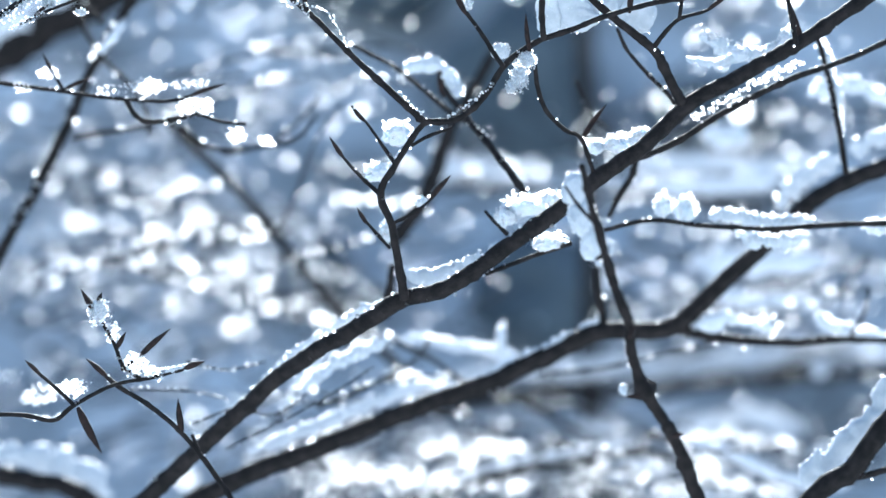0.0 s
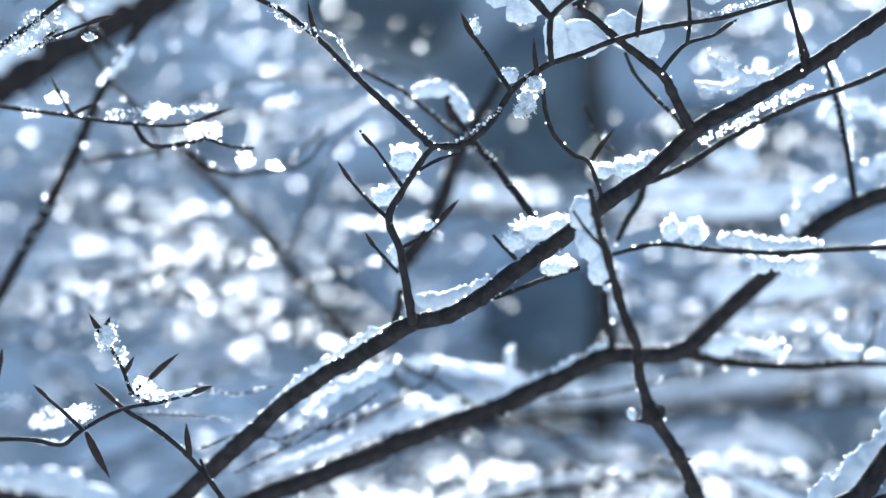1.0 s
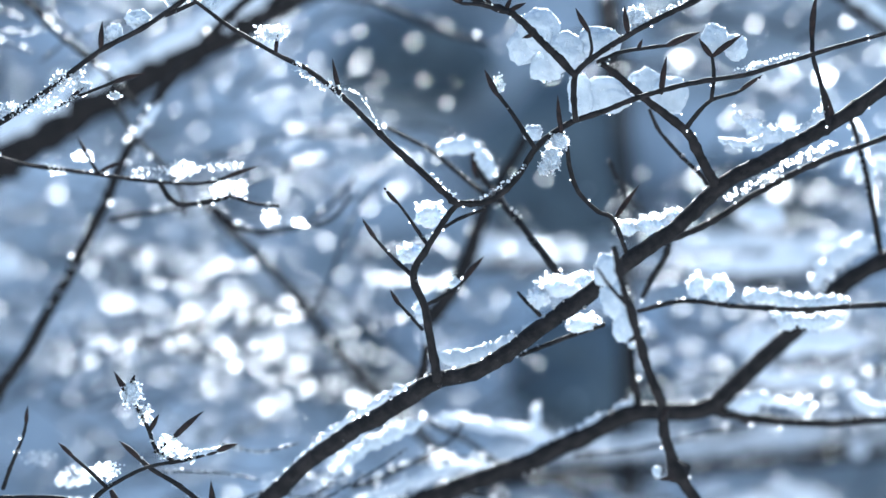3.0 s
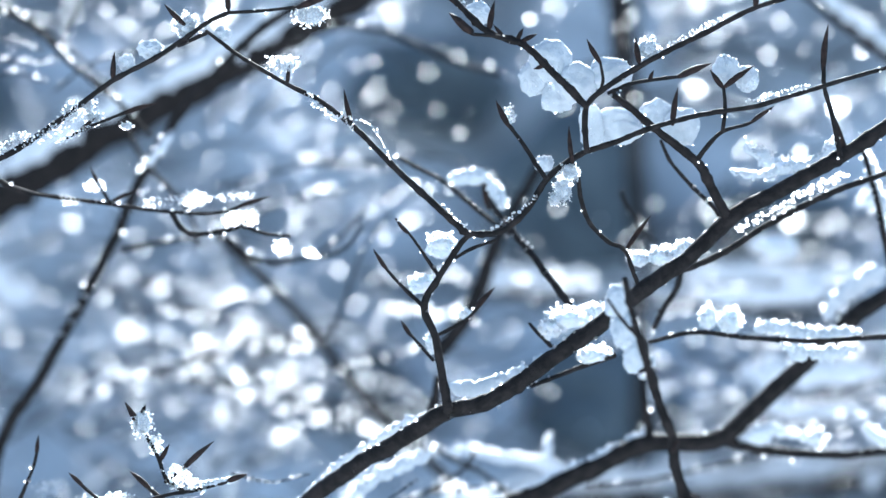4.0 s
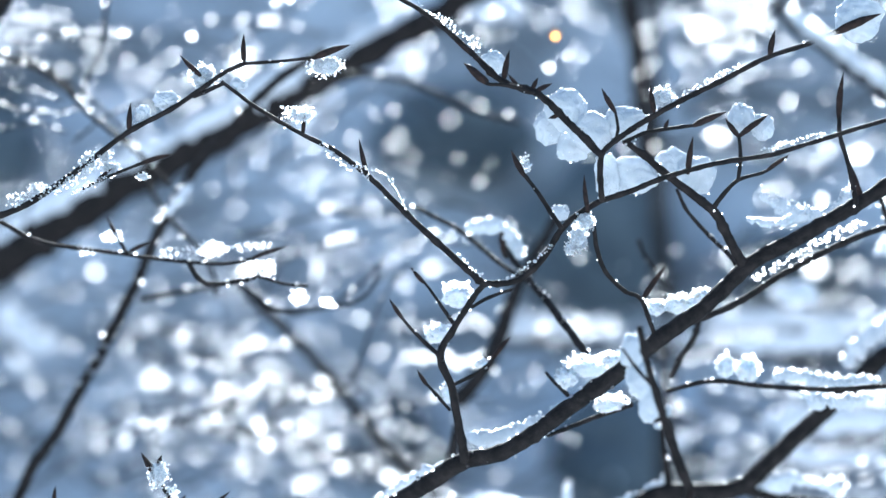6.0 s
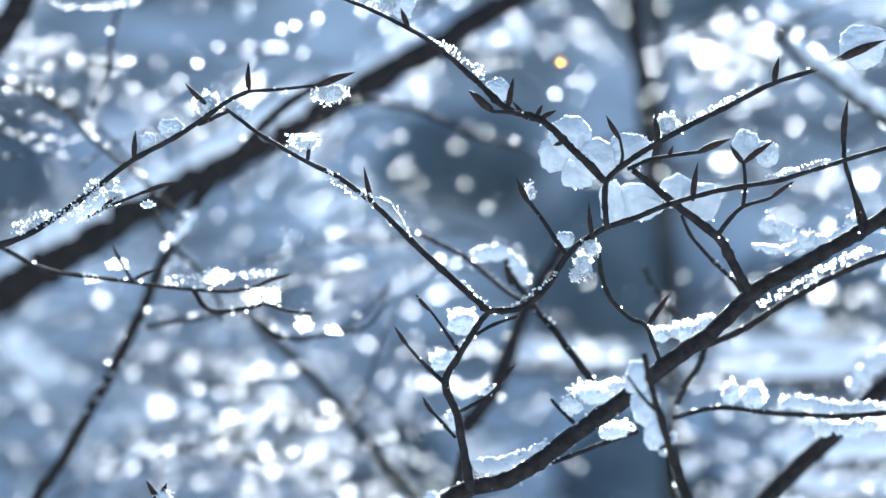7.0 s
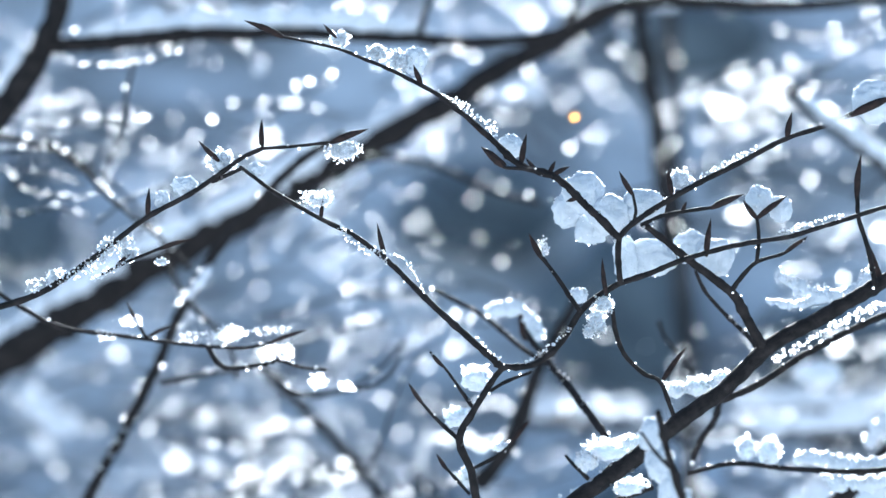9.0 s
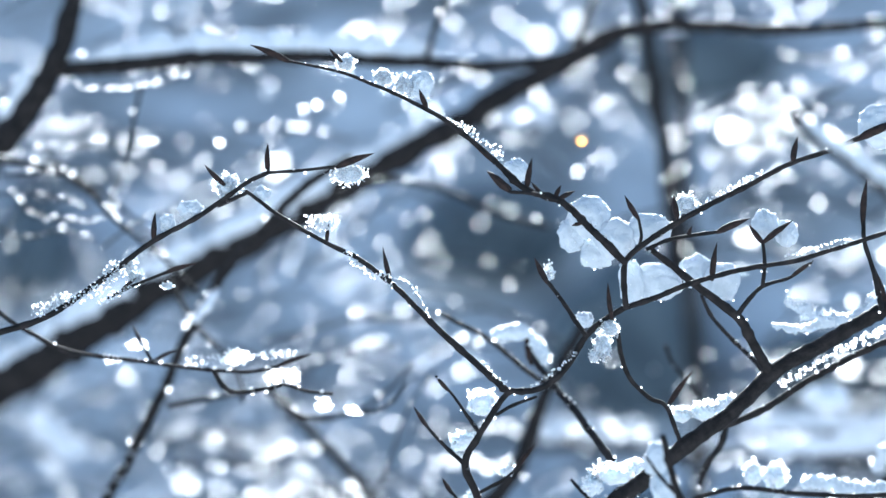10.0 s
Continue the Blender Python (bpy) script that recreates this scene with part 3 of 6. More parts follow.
drip_twig = thing("beech_twig", "hanging twig with beads of wet snow", "twig")
t = limb(drip_twig, "stem", [(0.2729, 1.450, 1.6609), (0.2823, 1.450, 1.6286), (0.2869, 1.450, 1.6070), (0.2928, 1.450, 1.5727)], 0.00162, 0.00198)

corner_branch = thing("beech_branch", "dark branch end buried under a wet snow bank", "branch")
k = limb(corner_branch, "stem", [(0.2363, 1.360, 1.3607), (0.2635, 1.360, 1.3841), (0.2806, 1.360, 1.3950), (0.2941, 1.360, 1.4139), (0.3177, 1.360, 1.4430)], 0.00607, 0.00674)
t = limb(k, "twig", [(0.2789, 1.360, 1.3882), (0.2978, 1.360, 1.3943), (0.3252, 1.360, 1.4018)], 0.00182, 0.00243)

buried_branch = thing("beech_branch", "dark branch under a deep soft snow pillow", "branch")
t = limb(buried_branch, "stem", [(-0.3473, 1.750, 1.3429), (-0.2956, 1.750, 1.3350), (-0.2698, 1.750, 1.3297), (-0.2438, 1.750, 1.3244), (-0.2007, 1.750, 1.2945)], 0.00781, 0.00651)

# slim stems behind

slim_stem = thing("sapling", "slim dark sapling stem with crossing shoots", "sapling")
t = limb(slim_stem, "stem", [(-0.3266, 1.680, 1.3698), (-0.3219, 1.680, 1.4313), (-0.3105, 1.680, 1.4643), (-0.2898, 1.680, 1.4952), (-0.2732, 1.680, 1.5261), (-0.2525, 1.680, 1.5633), (-0.2317, 1.680, 1.6048), (-0.2201, 1.680, 1.6339), (-0.2067, 1.680, 1.6589), (-0.1858, 1.680, 1.6922), (-0.1565, 1.680, 1.7256), (-0.1272, 1.680, 1.7548), (-0.0936, 1.680, 1.7755)], 0.00437, 0.00333)
t = limb(slim_stem, "twig", [(-0.2290, 1.680, 1.5924), (-0.2001, 1.680, 1.5979), (-0.1733, 1.680, 1.6021)], 0.00206, 0.00169)
t = limb(slim_stem, "twig", [(-0.2286, 1.680, 1.6853), (-0.2163, 1.680, 1.6647), (-0.2041, 1.680, 1.6475), (-0.1876, 1.680, 1.6318), (-0.1745, 1.680, 1.6092), (-0.1733, 1.680, 1.5947)], 0.00187, 0.00150)

slim_stem_b = thing("sapling", "thin blurred sapling stem leaning across pale snow", "sapling")
t = limb(slim_stem_b, "stem", [(-0.1872, 2.000, 1.6069), (-0.1380, 2.000, 1.5562), (-0.1035, 2.000, 1.5206), (-0.0788, 2.000, 1.4859), (-0.0565, 2.000, 1.4601), (-0.0192, 2.000, 1.4213), (0.0406, 2.000, 1.3663)], 0.00446, 0.00397)

slim_stem_c = thing("sapling", "dark crooked sapling stem behind the forked twigs", "sapling")
t = limb(slim_stem_c, "stem", [(0.0882, 1.850, 1.6626), (0.0627, 1.850, 1.6169), (0.0487, 1.850, 1.5896), (0.0371, 1.850, 1.5532), (0.0232, 1.850, 1.5305), (0.0048, 1.850, 1.5079)], 0.00367, 0.00780)

slim_stem_d = thing("sapling", "slim upright dark sapling stem among glinting brush", "sapling")
t = limb(slim_stem_d, "stem", [(0.1635, 2.350, 2.0220), (0.1746, 2.350, 1.9571), (0.1862, 2.350, 1.8806), (0.1915, 2.350, 1.8161), (0.1964, 2.350, 1.7693), (0.2005, 2.350, 1.7167)], 0.00757, 0.00699)

big_limb = thing("beech_branch", "thick dark limb slanting across, far out of focus", "branch")
t = limb(big_limb, "stem", [(-0.5316, 2.200, 1.5756), (-0.4660, 2.200, 1.6107), (-0.4003, 2.200, 1.6497), (-0.3291, 2.200, 1.6948), (-0.2468, 2.200, 1.7382), (-0.1370, 2.200, 1.7979), (-0.0546, 2.200, 1.8414), (0.0279, 2.200, 1.8904), (0.0830, 2.200, 1.9203), (0.1380, 2.200, 1.9503)], 0.02291, 0.00982)
t = limb(big_limb, "twig", [(0.0922, 1.900, 1.8906), (0.1112, 1.900, 1.9000), (0.1492, 1.900, 1.9078), (0.1917, 1.900, 1.9070), (0.2625, 1.900, 1.9031), (0.3097, 1.900, 1.9056), (0.3757, 1.900, 1.9103)], 0.00594, 0.00424)
t = limb(big_limb, "twig", [(0.0857, 2.120, 1.9168), (0.0991, 2.120, 1.9460), (0.1127, 2.120, 1.9833)], 0.00426, 0.00331)

top_limb = thing("beech_branch", "dark forked limb with a long level shoot under snow", "branch")
t = limb(top_limb, "stem", [(-0.4075, 1.800, 1.7672), (-0.3806, 1.800, 1.7995), (-0.3537, 1.800, 1.8347), (-0.3380, 1.800, 1.8627), (-0.3277, 1.800, 1.8935), (-0.3180, 1.800, 1.9344)], 0.01160, 0.00803)
t = limb(top_limb, "twig", [(-0.3393, 1.800, 1.8595), (-0.2904, 1.800, 1.8623), (-0.2452, 1.800, 1.8665), (-0.2001, 1.800, 1.8689), (-0.1099, 1.800, 1.8673), (-0.0199, 1.800, 1.8620), (0.0520, 1.800, 1.8642), (0.0969, 1.800, 1.8792)], 0.00683, 0.00321)
t = limb(top_limb, "twig", [(-0.0401, 1.800, 1.8663), (-0.0310, 1.800, 1.8956), (-0.0151, 1.800, 1.9273)], 0.00241, 0.00201)

# snow on the forked branch
clump((0.0680, 1.315, 1.7035), 0.0118, 0.0118, thick=True)
clump((0.0817, 1.312, 1.6905), 0.0122, 0.0112, thick=True)
clump((0.0725, 1.325, 1.6830), 0.0098, 0.0085, thick=True)
clump((0.1013, 1.310, 1.6960), 0.0122, 0.0094, thick=True)
clump((0.1075, 1.335, 1.6664), 0.0146, 0.0109, thick=True)
clump((0.0923, 1.330, 1.6652), 0.0073, 0.0132, thick=True)
clump((0.1311, 1.340, 1.6731), 0.0100, 0.0093, thick=True)
clump((0.1451, 1.335, 1.6662), 0.0103, 0.0116, thick=True)
clump((0.1682, 1.315, 1.6984), 0.0075, 0.0078, thick=True)
clump((0.1808, 1.315, 1.6931), 0.0065, 0.0072, thick=True)
clump((0.2344, 1.300, 1.7538), 0.0135, 0.0122, thick=True)
clump((0.0640, 1.322, 1.6440), 0.0055, 0.0045, thick=True)
clump((0.0590, 1.330, 1.6940), 0.0090, 0.0100, thick=True)
clump((-0.0295, 1.310, 1.7799), 0.0071, 0.0084, thick=True)
clump((0.0257, 1.310, 1.7300), 0.0071, 0.0065, thick=True)
crumb_clump((-0.0727, 1.305, 1.7927), 0.0065, 0.0052)
crumb_clump((-0.0512, 1.305, 1.7843), 0.0071, 0.0058)
crumb_clump((-0.0391, 1.305, 1.7800), 0.0065, 0.0071)
crumb_clump((0.1223, 1.305, 1.7096), 0.0074, 0.0071)
crumb_clump((0.0433, 1.298, 1.6712), 0.0038, 0.0058, 0.00092)
crumb_clump((0.1923, 1.305, 1.6820), 0.0071, 0.0029)
crumb_clump((0.0735, 1.298, 1.6290), 0.0062, 0.0085)
crumb_clump((0.0775, 1.298, 1.6390), 0.0065, 0.0055)
crumb_clump((0.0690, 1.298, 1.6235), 0.0040, 0.0045)
crumb_row([(-0.0169, 1.296, 1.7610), (-0.0017, 1.296, 1.7518), (0.0163, 1.296, 1.7387)], 0.0042)
crumb_row([(0.1324, 1.296, 1.7089), (0.1492, 1.296, 1.7184), (0.1638, 1.296, 1.7261)], 0.0026)
crumb_row([(-0.0724, 1.296, 1.6817), (-0.0601, 1.296, 1.6713), (-0.0457, 1.296, 1.6661)], 0.0048)
crumb_row([(0.0046, 1.296, 1.6202), (0.0123, 1.296, 1.6131), (0.0193, 1.296, 1.6067)], 0.0029)
crumb_row([(-0.0440, 1.296, 1.6687), (-0.0344, 1.296, 1.6638), (-0.0242, 1.296, 1.6460)], 0.0019)
crumb_row([(0.1775, 1.296, 1.6786), (0.1936, 1.296, 1.6834), (0.2129, 1.296, 1.6884)], 0.0016)
crumb_row([(0.0327, 1.296, 1.6057), (0.0472, 1.296, 1.6152), (0.0585, 1.296, 1.6247)], 0.0019)
crumb_row([(-0.0940, 1.296, 1.7013), (-0.0843, 1.296, 1.6986), (-0.0794, 1.296, 1.7012)], 0.0051)
crumb_clump((0.0054, 1.358, 1.5986), 0.0108, 0.0070, 0.00105)
clump((0.0054, 1.360, 1.5953), 0.0092, 0.0075, grains=84)
crumb_clump((-0.0070, 1.358, 1.5759), 0.0094, 0.0059, 0.00105)
clump((-0.0070, 1.360, 1.5731), 0.0080, 0.0063, grains=70)
crumb_clump((-0.0012, 1.358, 1.5401), 0.0047, 0.0070, 0.00105)
clump((-0.0012, 1.360, 1.5387), 0.0040, 0.0075, grains=53)
crumb_clump((0.0187, 1.358, 1.5573), 0.0057, 0.0030, 0.00105)
clump((0.0187, 1.360, 1.5556), 0.0049, 0.0032, grains=42)
crumb_clump((0.1226, 1.358, 1.5903), 0.0067, 0.0043, 0.00105)
clump((0.1226, 1.360, 1.5883), 0.0057, 0.0046, grains=50)
crumb_clump((0.1355, 1.358, 1.5927), 0.0101, 0.0049, 0.00105)
clump((0.1355, 1.360, 1.5897), 0.0086, 0.0052, grains=65)
crumb_clump((0.1507, 1.358, 1.5980), 0.0074, 0.0038, 0.00105)
clump((0.1507, 1.360, 1.5958), 0.0063, 0.0040, grains=50)
crumb_clump((0.0945, 1.358, 1.5344), 0.0121, 0.0043, 0.00105)
clump((0.0945, 1.360, 1.5307), 0.0103, 0.0046, grains=67)
crumb_clump((0.0815, 1.358, 1.5570), 0.0155, 0.0049, 0.00105)
clump((0.0815, 1.360, 1.5524), 0.0132, 0.0052, grains=83)
crumb_clump((0.0697, 1.358, 1.5490), 0.0081, 0.0059, 0.00105)
clump((0.0697, 1.360, 1.5466), 0.0069, 0.0063, grains=64)
crumb_clump((0.0967, 1.358, 1.5602), 0.0081, 0.0038, 0.00105)
clump((0.0967, 1.360, 1.5578), 0.0069, 0.0040, grains=51)
ridge([(0.0115, 1.370, 1.5130), (0.0278, 1.370, 1.5128), (0.0483, 1.370, 1.5180), (0.0721, 1.370, 1.5306)], 0.0075, grains=60)
ridge([(0.0159, 1.370, 1.5104), (0.0381, 1.370, 1.5121), (0.0585, 1.370, 1.5224)], 0.0052, grains=60)
ridge([(0.1604, 1.370, 1.5985), (0.1706, 1.370, 1.6077), (0.1756, 1.370, 1.6162)], 0.0029, grains=60)
ridge([(-0.0930, 1.440, 1.4250), (-0.0570, 1.430, 1.4585), (-0.0318, 1.420, 1.4765), (0.0000, 1.400, 1.4945)], 0.0036, crest=0.4)
crumb_row([(0.1825, 1.368, 1.6067), (0.2148, 1.368, 1.6245), (0.2489, 1.368, 1.6409)], 0.0034, 0.00105)
crumb_row([(0.1872, 1.368, 1.6587), (0.2044, 1.368, 1.6493), (0.2249, 1.368, 1.6460), (0.2435, 1.368, 1.6623)], 0.0055, 0.00105)
ridge([(0.1872, 1.370, 1.6570), (0.2044, 1.370, 1.6476), (0.2249, 1.370, 1.6443), (0.2435, 1.370, 1.6606)], 0.0049, grains=60)
ridge([(0.1788, 1.370, 1.6420), (0.1942, 1.370, 1.6394), (0.2078, 1.370, 1.6421), (0.2317, 1.370, 1.6463)], 0.0026, grains=60)

clump((0.0978, 1.210, 1.5671), 0.0066, 0.0095, thick=True)
clump((0.1015, 1.210, 1.5521), 0.0072, 0.0100, thick=True)
clump((0.1065, 1.210, 1.5385), 0.0056, 0.0095, thick=True)

# snow on the bud twig, the pad twig and the sprout
crumb_clump((-0.2357, 1.305, 1.6565), 0.0071, 0.0052)
crumb_clump((-0.2071, 1.305, 1.6733), 0.0052, 0.0058)
crumb_clump((-0.1979, 1.305, 1.6765), 0.0045, 0.0045)
crumb_clump((-0.1946, 1.305, 1.6693), 0.0065, 0.0045)
crumb_clump((-0.1757, 1.305, 1.6647), 0.0045, 0.0026)
clump((-0.1758, 1.305, 1.7005), 0.0052, 0.0058, grains=20)
clump((-0.1621, 1.305, 1.7082), 0.0084, 0.0058, grains=20)
crumb_clump((-0.1413, 1.305, 1.7218), 0.0084, 0.0084)
clump((-0.1214, 1.305, 1.7168), 0.0055, 0.0049, grains=20)
crumb_clump((-0.0709, 1.305, 1.7285), 0.0110, 0.0065)
crumb_clump((-0.0849, 1.305, 1.7006), 0.0084, 0.0052)
crumb_row([(-0.2507, 1.297, 1.6501), (-0.2394, 1.297, 1.6533), (-0.2282, 1.297, 1.6566), (-0.2169, 1.297, 1.6617), (-0.2057, 1.297, 1.6695), (-0.1993, 1.297, 1.6746)], 0.0050)
crumb_row([(-0.2143, 1.297, 1.6553), (-0.2040, 1.297, 1.6592), (-0.1951, 1.297, 1.6643)], 0.0042)
crumb_row([(-0.2073, 1.297, 1.6733), (-0.2009, 1.297, 1.6740), (-0.1957, 1.297, 1.6701)], 0.0036)
crumb_clump((-0.1480, 1.410, 1.6254), 0.0119, 0.0052, 0.0009)
crumb_clump((-0.1193, 1.410, 1.6130), 0.0126, 0.0063, 0.0009)
crumb_clump((-0.0933, 1.410, 1.5950), 0.0056, 0.0056, 0.0009)
crumb_clump((-0.2088, 1.410, 1.6328), 0.0077, 0.0042, 0.0009)
crumb_clump((-0.2248, 1.410, 1.6241), 0.0063, 0.0028, 0.0009)
crumb_clump((-0.0759, 1.410, 1.5916), 0.0070, 0.0035, 0.0009)
crumb_row([(-0.1781, 1.410, 1.6225), (-0.1556, 1.410, 1.6233), (-0.1348, 1.410, 1.6261), (-0.1106, 1.410, 1.6269)], 0.0035)
crumb_clump((-0.1647, 1.290, 1.4960), 0.0064, 0.0083)
crumb_clump((-0.1565, 1.290, 1.4838), 0.0052, 0.0070, 0.00092)
crumb_clump((-0.1445, 1.290, 1.4655), 0.0090, 0.0078, 0.00092)
crumb_clump((-0.1327, 1.290, 1.4607), 0.0070, 0.0045, 0.00092)
crumb_clump((-0.2486, 1.480, 1.4379), 0.0110, 0.0062, 0.0012)
crumb_clump((-0.2246, 1.480, 1.4264), 0.0150, 0.0078, 0.0012)
crumb_row([(-0.2349, 1.480, 1.4132), (-0.2221, 1.480, 1.4110), (-0.2093, 1.480, 1.4139)], 0.0028, 0.0015)
crumb_clump((-0.1801, 1.295, 1.4516), 0.0100, 0.0058, 0.00092)
ridge([(-0.1295, 1.290, 1.4607), (-0.1103, 1.290, 1.4645)], 0.0019, grains=60)
crumb_row([(-0.1464, 1.330, 1.4393), (-0.1349, 1.330, 1.4333), (-0.1244, 1.330, 1.4260)], 0.0030)

# snow on the branches behind
ridge([(0.2719, 1.580, 1.5481), (0.2914, 1.580, 1.5666), (0.3170, 1.580, 1.5813)], 0.0067, grains=0)
ridge([(0.3229, 1.580, 1.5852), (0.3406, 1.580, 1.5931), (0.3683, 1.580, 1.6023)], 0.0067, grains=0)
crumb_row([(0.2000, 1.413, 1.5484), (0.2159, 1.413, 1.5484), (0.2372, 1.413, 1.5442), (0.2656, 1.413, 1.5450)], 0.0057, 0.00105)
ridge([(0.2000, 1.415, 1.5466), (0.2159, 1.415, 1.5467), (0.2372, 1.415, 1.5425), (0.2656, 1.415, 1.5432)], 0.0051, grains=60)
crumb_row([(0.2178, 1.413, 1.5360), (0.2373, 1.413, 1.5314), (0.2621, 1.413, 1.5350)], 0.0053, 0.00105)
ridge([(0.2178, 1.415, 1.5343), (0.2373, 1.415, 1.5297), (0.2621, 1.415, 1.5333)], 0.0048, grains=60)
crumb_row([(0.2065, 1.558, 1.4665), (0.2358, 1.558, 1.4712), (0.2672, 1.558, 1.4650)], 0.0066, 0.00160)
ridge([(0.2065, 1.560, 1.4644), (0.2358, 1.560, 1.4691), (0.2672, 1.560, 1.4629)], 0.0059, grains=0)
ridge([(-0.0963, 1.590, 1.3729), (-0.0489, 1.590, 1.3915), (-0.0015, 1.590, 1.4110), (0.0302, 1.590, 1.4213)], 0.0050, grains=0)
crumb_row([(0.0037, 1.748, 1.4359), (0.0254, 1.748, 1.4403), (0.0516, 1.748, 1.4351), (0.0821, 1.748, 1.4316), (0.1105, 1.748, 1.4228)], 0.0049, 0.00160)
ridge([(0.0037, 1.750, 1.4344), (0.0254, 1.750, 1.4387), (0.0516, 1.750, 1.4335), (0.0821, 1.750, 1.4300), (0.1105, 1.750, 1.4212)], 0.0044, grains=0)
crumb_row([(0.0086, 1.798, 1.4052), (0.0355, 1.798, 1.3962), (0.0624, 1.798, 1.3917)], 0.0076, 0.00160)
ridge([(0.0086, 1.800, 1.4028), (0.0355, 1.800, 1.3938), (0.0624, 1.800, 1.3892)], 0.0068, grains=0)
ridge([(0.2573, 1.390, 1.3836), (0.2763, 1.390, 1.4011), (0.2989, 1.390, 1.4221), (0.3178, 1.390, 1.4501)], 0.0123, grains=60)
ridge([(-0.3180, 1.780, 1.3421), (-0.2829, 1.780, 1.3451), (-0.2478, 1.780, 1.3340), (-0.2126, 1.780, 1.3117)], 0.0128, crest=0.12)
crumb_row([(-0.0579, 1.498, 1.4292), (-0.0318, 1.498, 1.4480), (0.0017, 1.498, 1.4629)], 0.0057, 0.00105)
ridge([(-0.0579, 1.500, 1.4275), (-0.0318, 1.500, 1.4462), (0.0017, 1.500, 1.4612)], 0.0051, grains=60)
crumb_row([(0.0880, 1.698, 1.4215), (0.0867, 1.698, 1.4449), (0.0879, 1.698, 1.4576)], 0.0052, 0.00160)
ridge([(0.0880, 1.700, 1.4199), (0.0867, 1.700, 1.4432), (0.0879, 1.700, 1.4560)], 0.0047, grains=0)
crumb_row([(0.2774, 1.458, 1.6571), (0.2842, 1.458, 1.6372), (0.2920, 1.458, 1.5974)], 0.0038, 0.00105)
ridge([(0.2774, 1.460, 1.6559), (0.2842, 1.460, 1.6360), (0.2920, 1.460, 1.5962)], 0.0034, grains=60)
ridge([(0.3158, 1.700, 1.6257), (0.3455, 1.700, 1.6343), (0.3797, 1.700, 1.6196)], 0.0057, grains=0)
crumb_row([(0.3063, 1.618, 1.4685), (0.3309, 1.618, 1.4564), (0.3636, 1.618, 1.4523)], 0.0057, 0.00160)
ridge([(0.3063, 1.620, 1.4667), (0.3309, 1.620, 1.4545), (0.3636, 1.620, 1.4505)], 0.0051, grains=0)
ridge([(0.0600, 1.562, 1.4265), (0.0900, 1.562, 1.4385), (0.1261, 1.562, 1.4560), (0.1440, 1.562, 1.4665), (0.1465, 1.562, 1.4740)], 0.0056, crest=0.06)
crumb_clump((0.1706, 1.413, 1.5536), 0.0070, 0.0073, 0.00105)
clump((0.1706, 1.415, 1.5515), 0.0060, 0.0078, grains=10)
crumb_clump((0.1847, 1.413, 1.5521), 0.0091, 0.0079, 0.00105)
clump((0.1847, 1.415, 1.5494), 0.0078, 0.0083, grains=10)
crumb_clump((0.3054, 1.413, 1.5411), 0.0091, 0.0045, 0.00105)
clump((0.3054, 1.415, 1.5383), 0.0078, 0.0048, grains=10)
clump((0.1220, 1.190, 1.4622), 0.0024, 0.0032, grains=10)
clump((0.3079, 2.050, 1.5950), 0.0234, 0.0122, grains=10)
clump((0.1078, 1.180, 1.5294), 0.0023, 0.0018, grains=10)
clump((0.1136, 1.180, 1.5370), 0.0020, 0.0035, grains=10)
ridge([(-0.3200, 1.805, 1.8690), (-0.2500, 1.805, 1.8765), (-0.1700, 1.805, 1.8790), (-0.0900, 1.805, 1.8760), (-0.0300, 1.805, 1.8700)], 0.0130, crest=0.12)
ridge([(0.1440, 0.966, 1.7192), (0.1512, 0.962, 1.7120), (0.1648, 0.957, 1.7014), (0.1858, 0.953, 1.6848), (0.2078, 0.949, 1.6674)], 0.0031, grains=30, crest=0.3)
ridge([(-0.3916, 1.850, 1.8296), (-0.3778, 1.850, 1.8458), (-0.3686, 1.850, 1.8691)], 0.0070, grains=0)
ridge([(0.0101, 1.470, 1.6396), (0.0221, 1.470, 1.6411), (0.0349, 1.470, 1.6404)], 0.0058, grains=60)
ridge([(0.0330, 1.470, 1.6420), (0.0396, 1.470, 1.6316), (0.0450, 1.470, 1.6215)], 0.0055, grains=60)
crumb_row([(0.0390, 1.466, 1.6370), (0.0425, 1.466, 1.6300), (0.0470, 1.466, 1.6215)], 0.0035, 0.00105)
crumb_row([(-0.1885, 1.648, 1.6776), (-0.2020, 1.648, 1.6600), (-0.2069, 1.648, 1.6551)], 0.0039, 0.00160)
ridge([(-0.1885, 1.650, 1.6763), (-0.2020, 1.650, 1.6588), (-0.2069, 1.650, 1.6539)], 0.0035, grains=0)
ridge([(0.1677, 2.400, 1.9977), (0.1974, 2.400, 1.9830), (0.2273, 2.400, 1.9876)], 0.0054, grains=0)

# horizontal laden boughs farther back

far_bough = thing("bough", "long level bough under a snow band, far out of focus", "branch")
t = limb(far_bough, "stem", [(0.0736, 3.300, 1.1966), (0.1888, 3.300, 1.2172), (0.3538, 3.300, 1.2237), (0.5192, 3.300, 1.2377), (0.6685, 3.300, 1.2485), (0.8349, 3.300, 1.2542)], 0.01391, 0.00982)
t = limb(far_bough, "twig", [(0.2712, 3.300, 1.2196), (0.3375, 3.300, 1.1922), (0.4040, 3.300, 1.1424)], 0.00589, 0.00368)
t = limb(far_bough, "twig", [(0.5441, 3.300, 1.2402), (0.6185, 3.300, 1.2667), (0.6845, 3.300, 1.2999)], 0.00515, 0.00331)

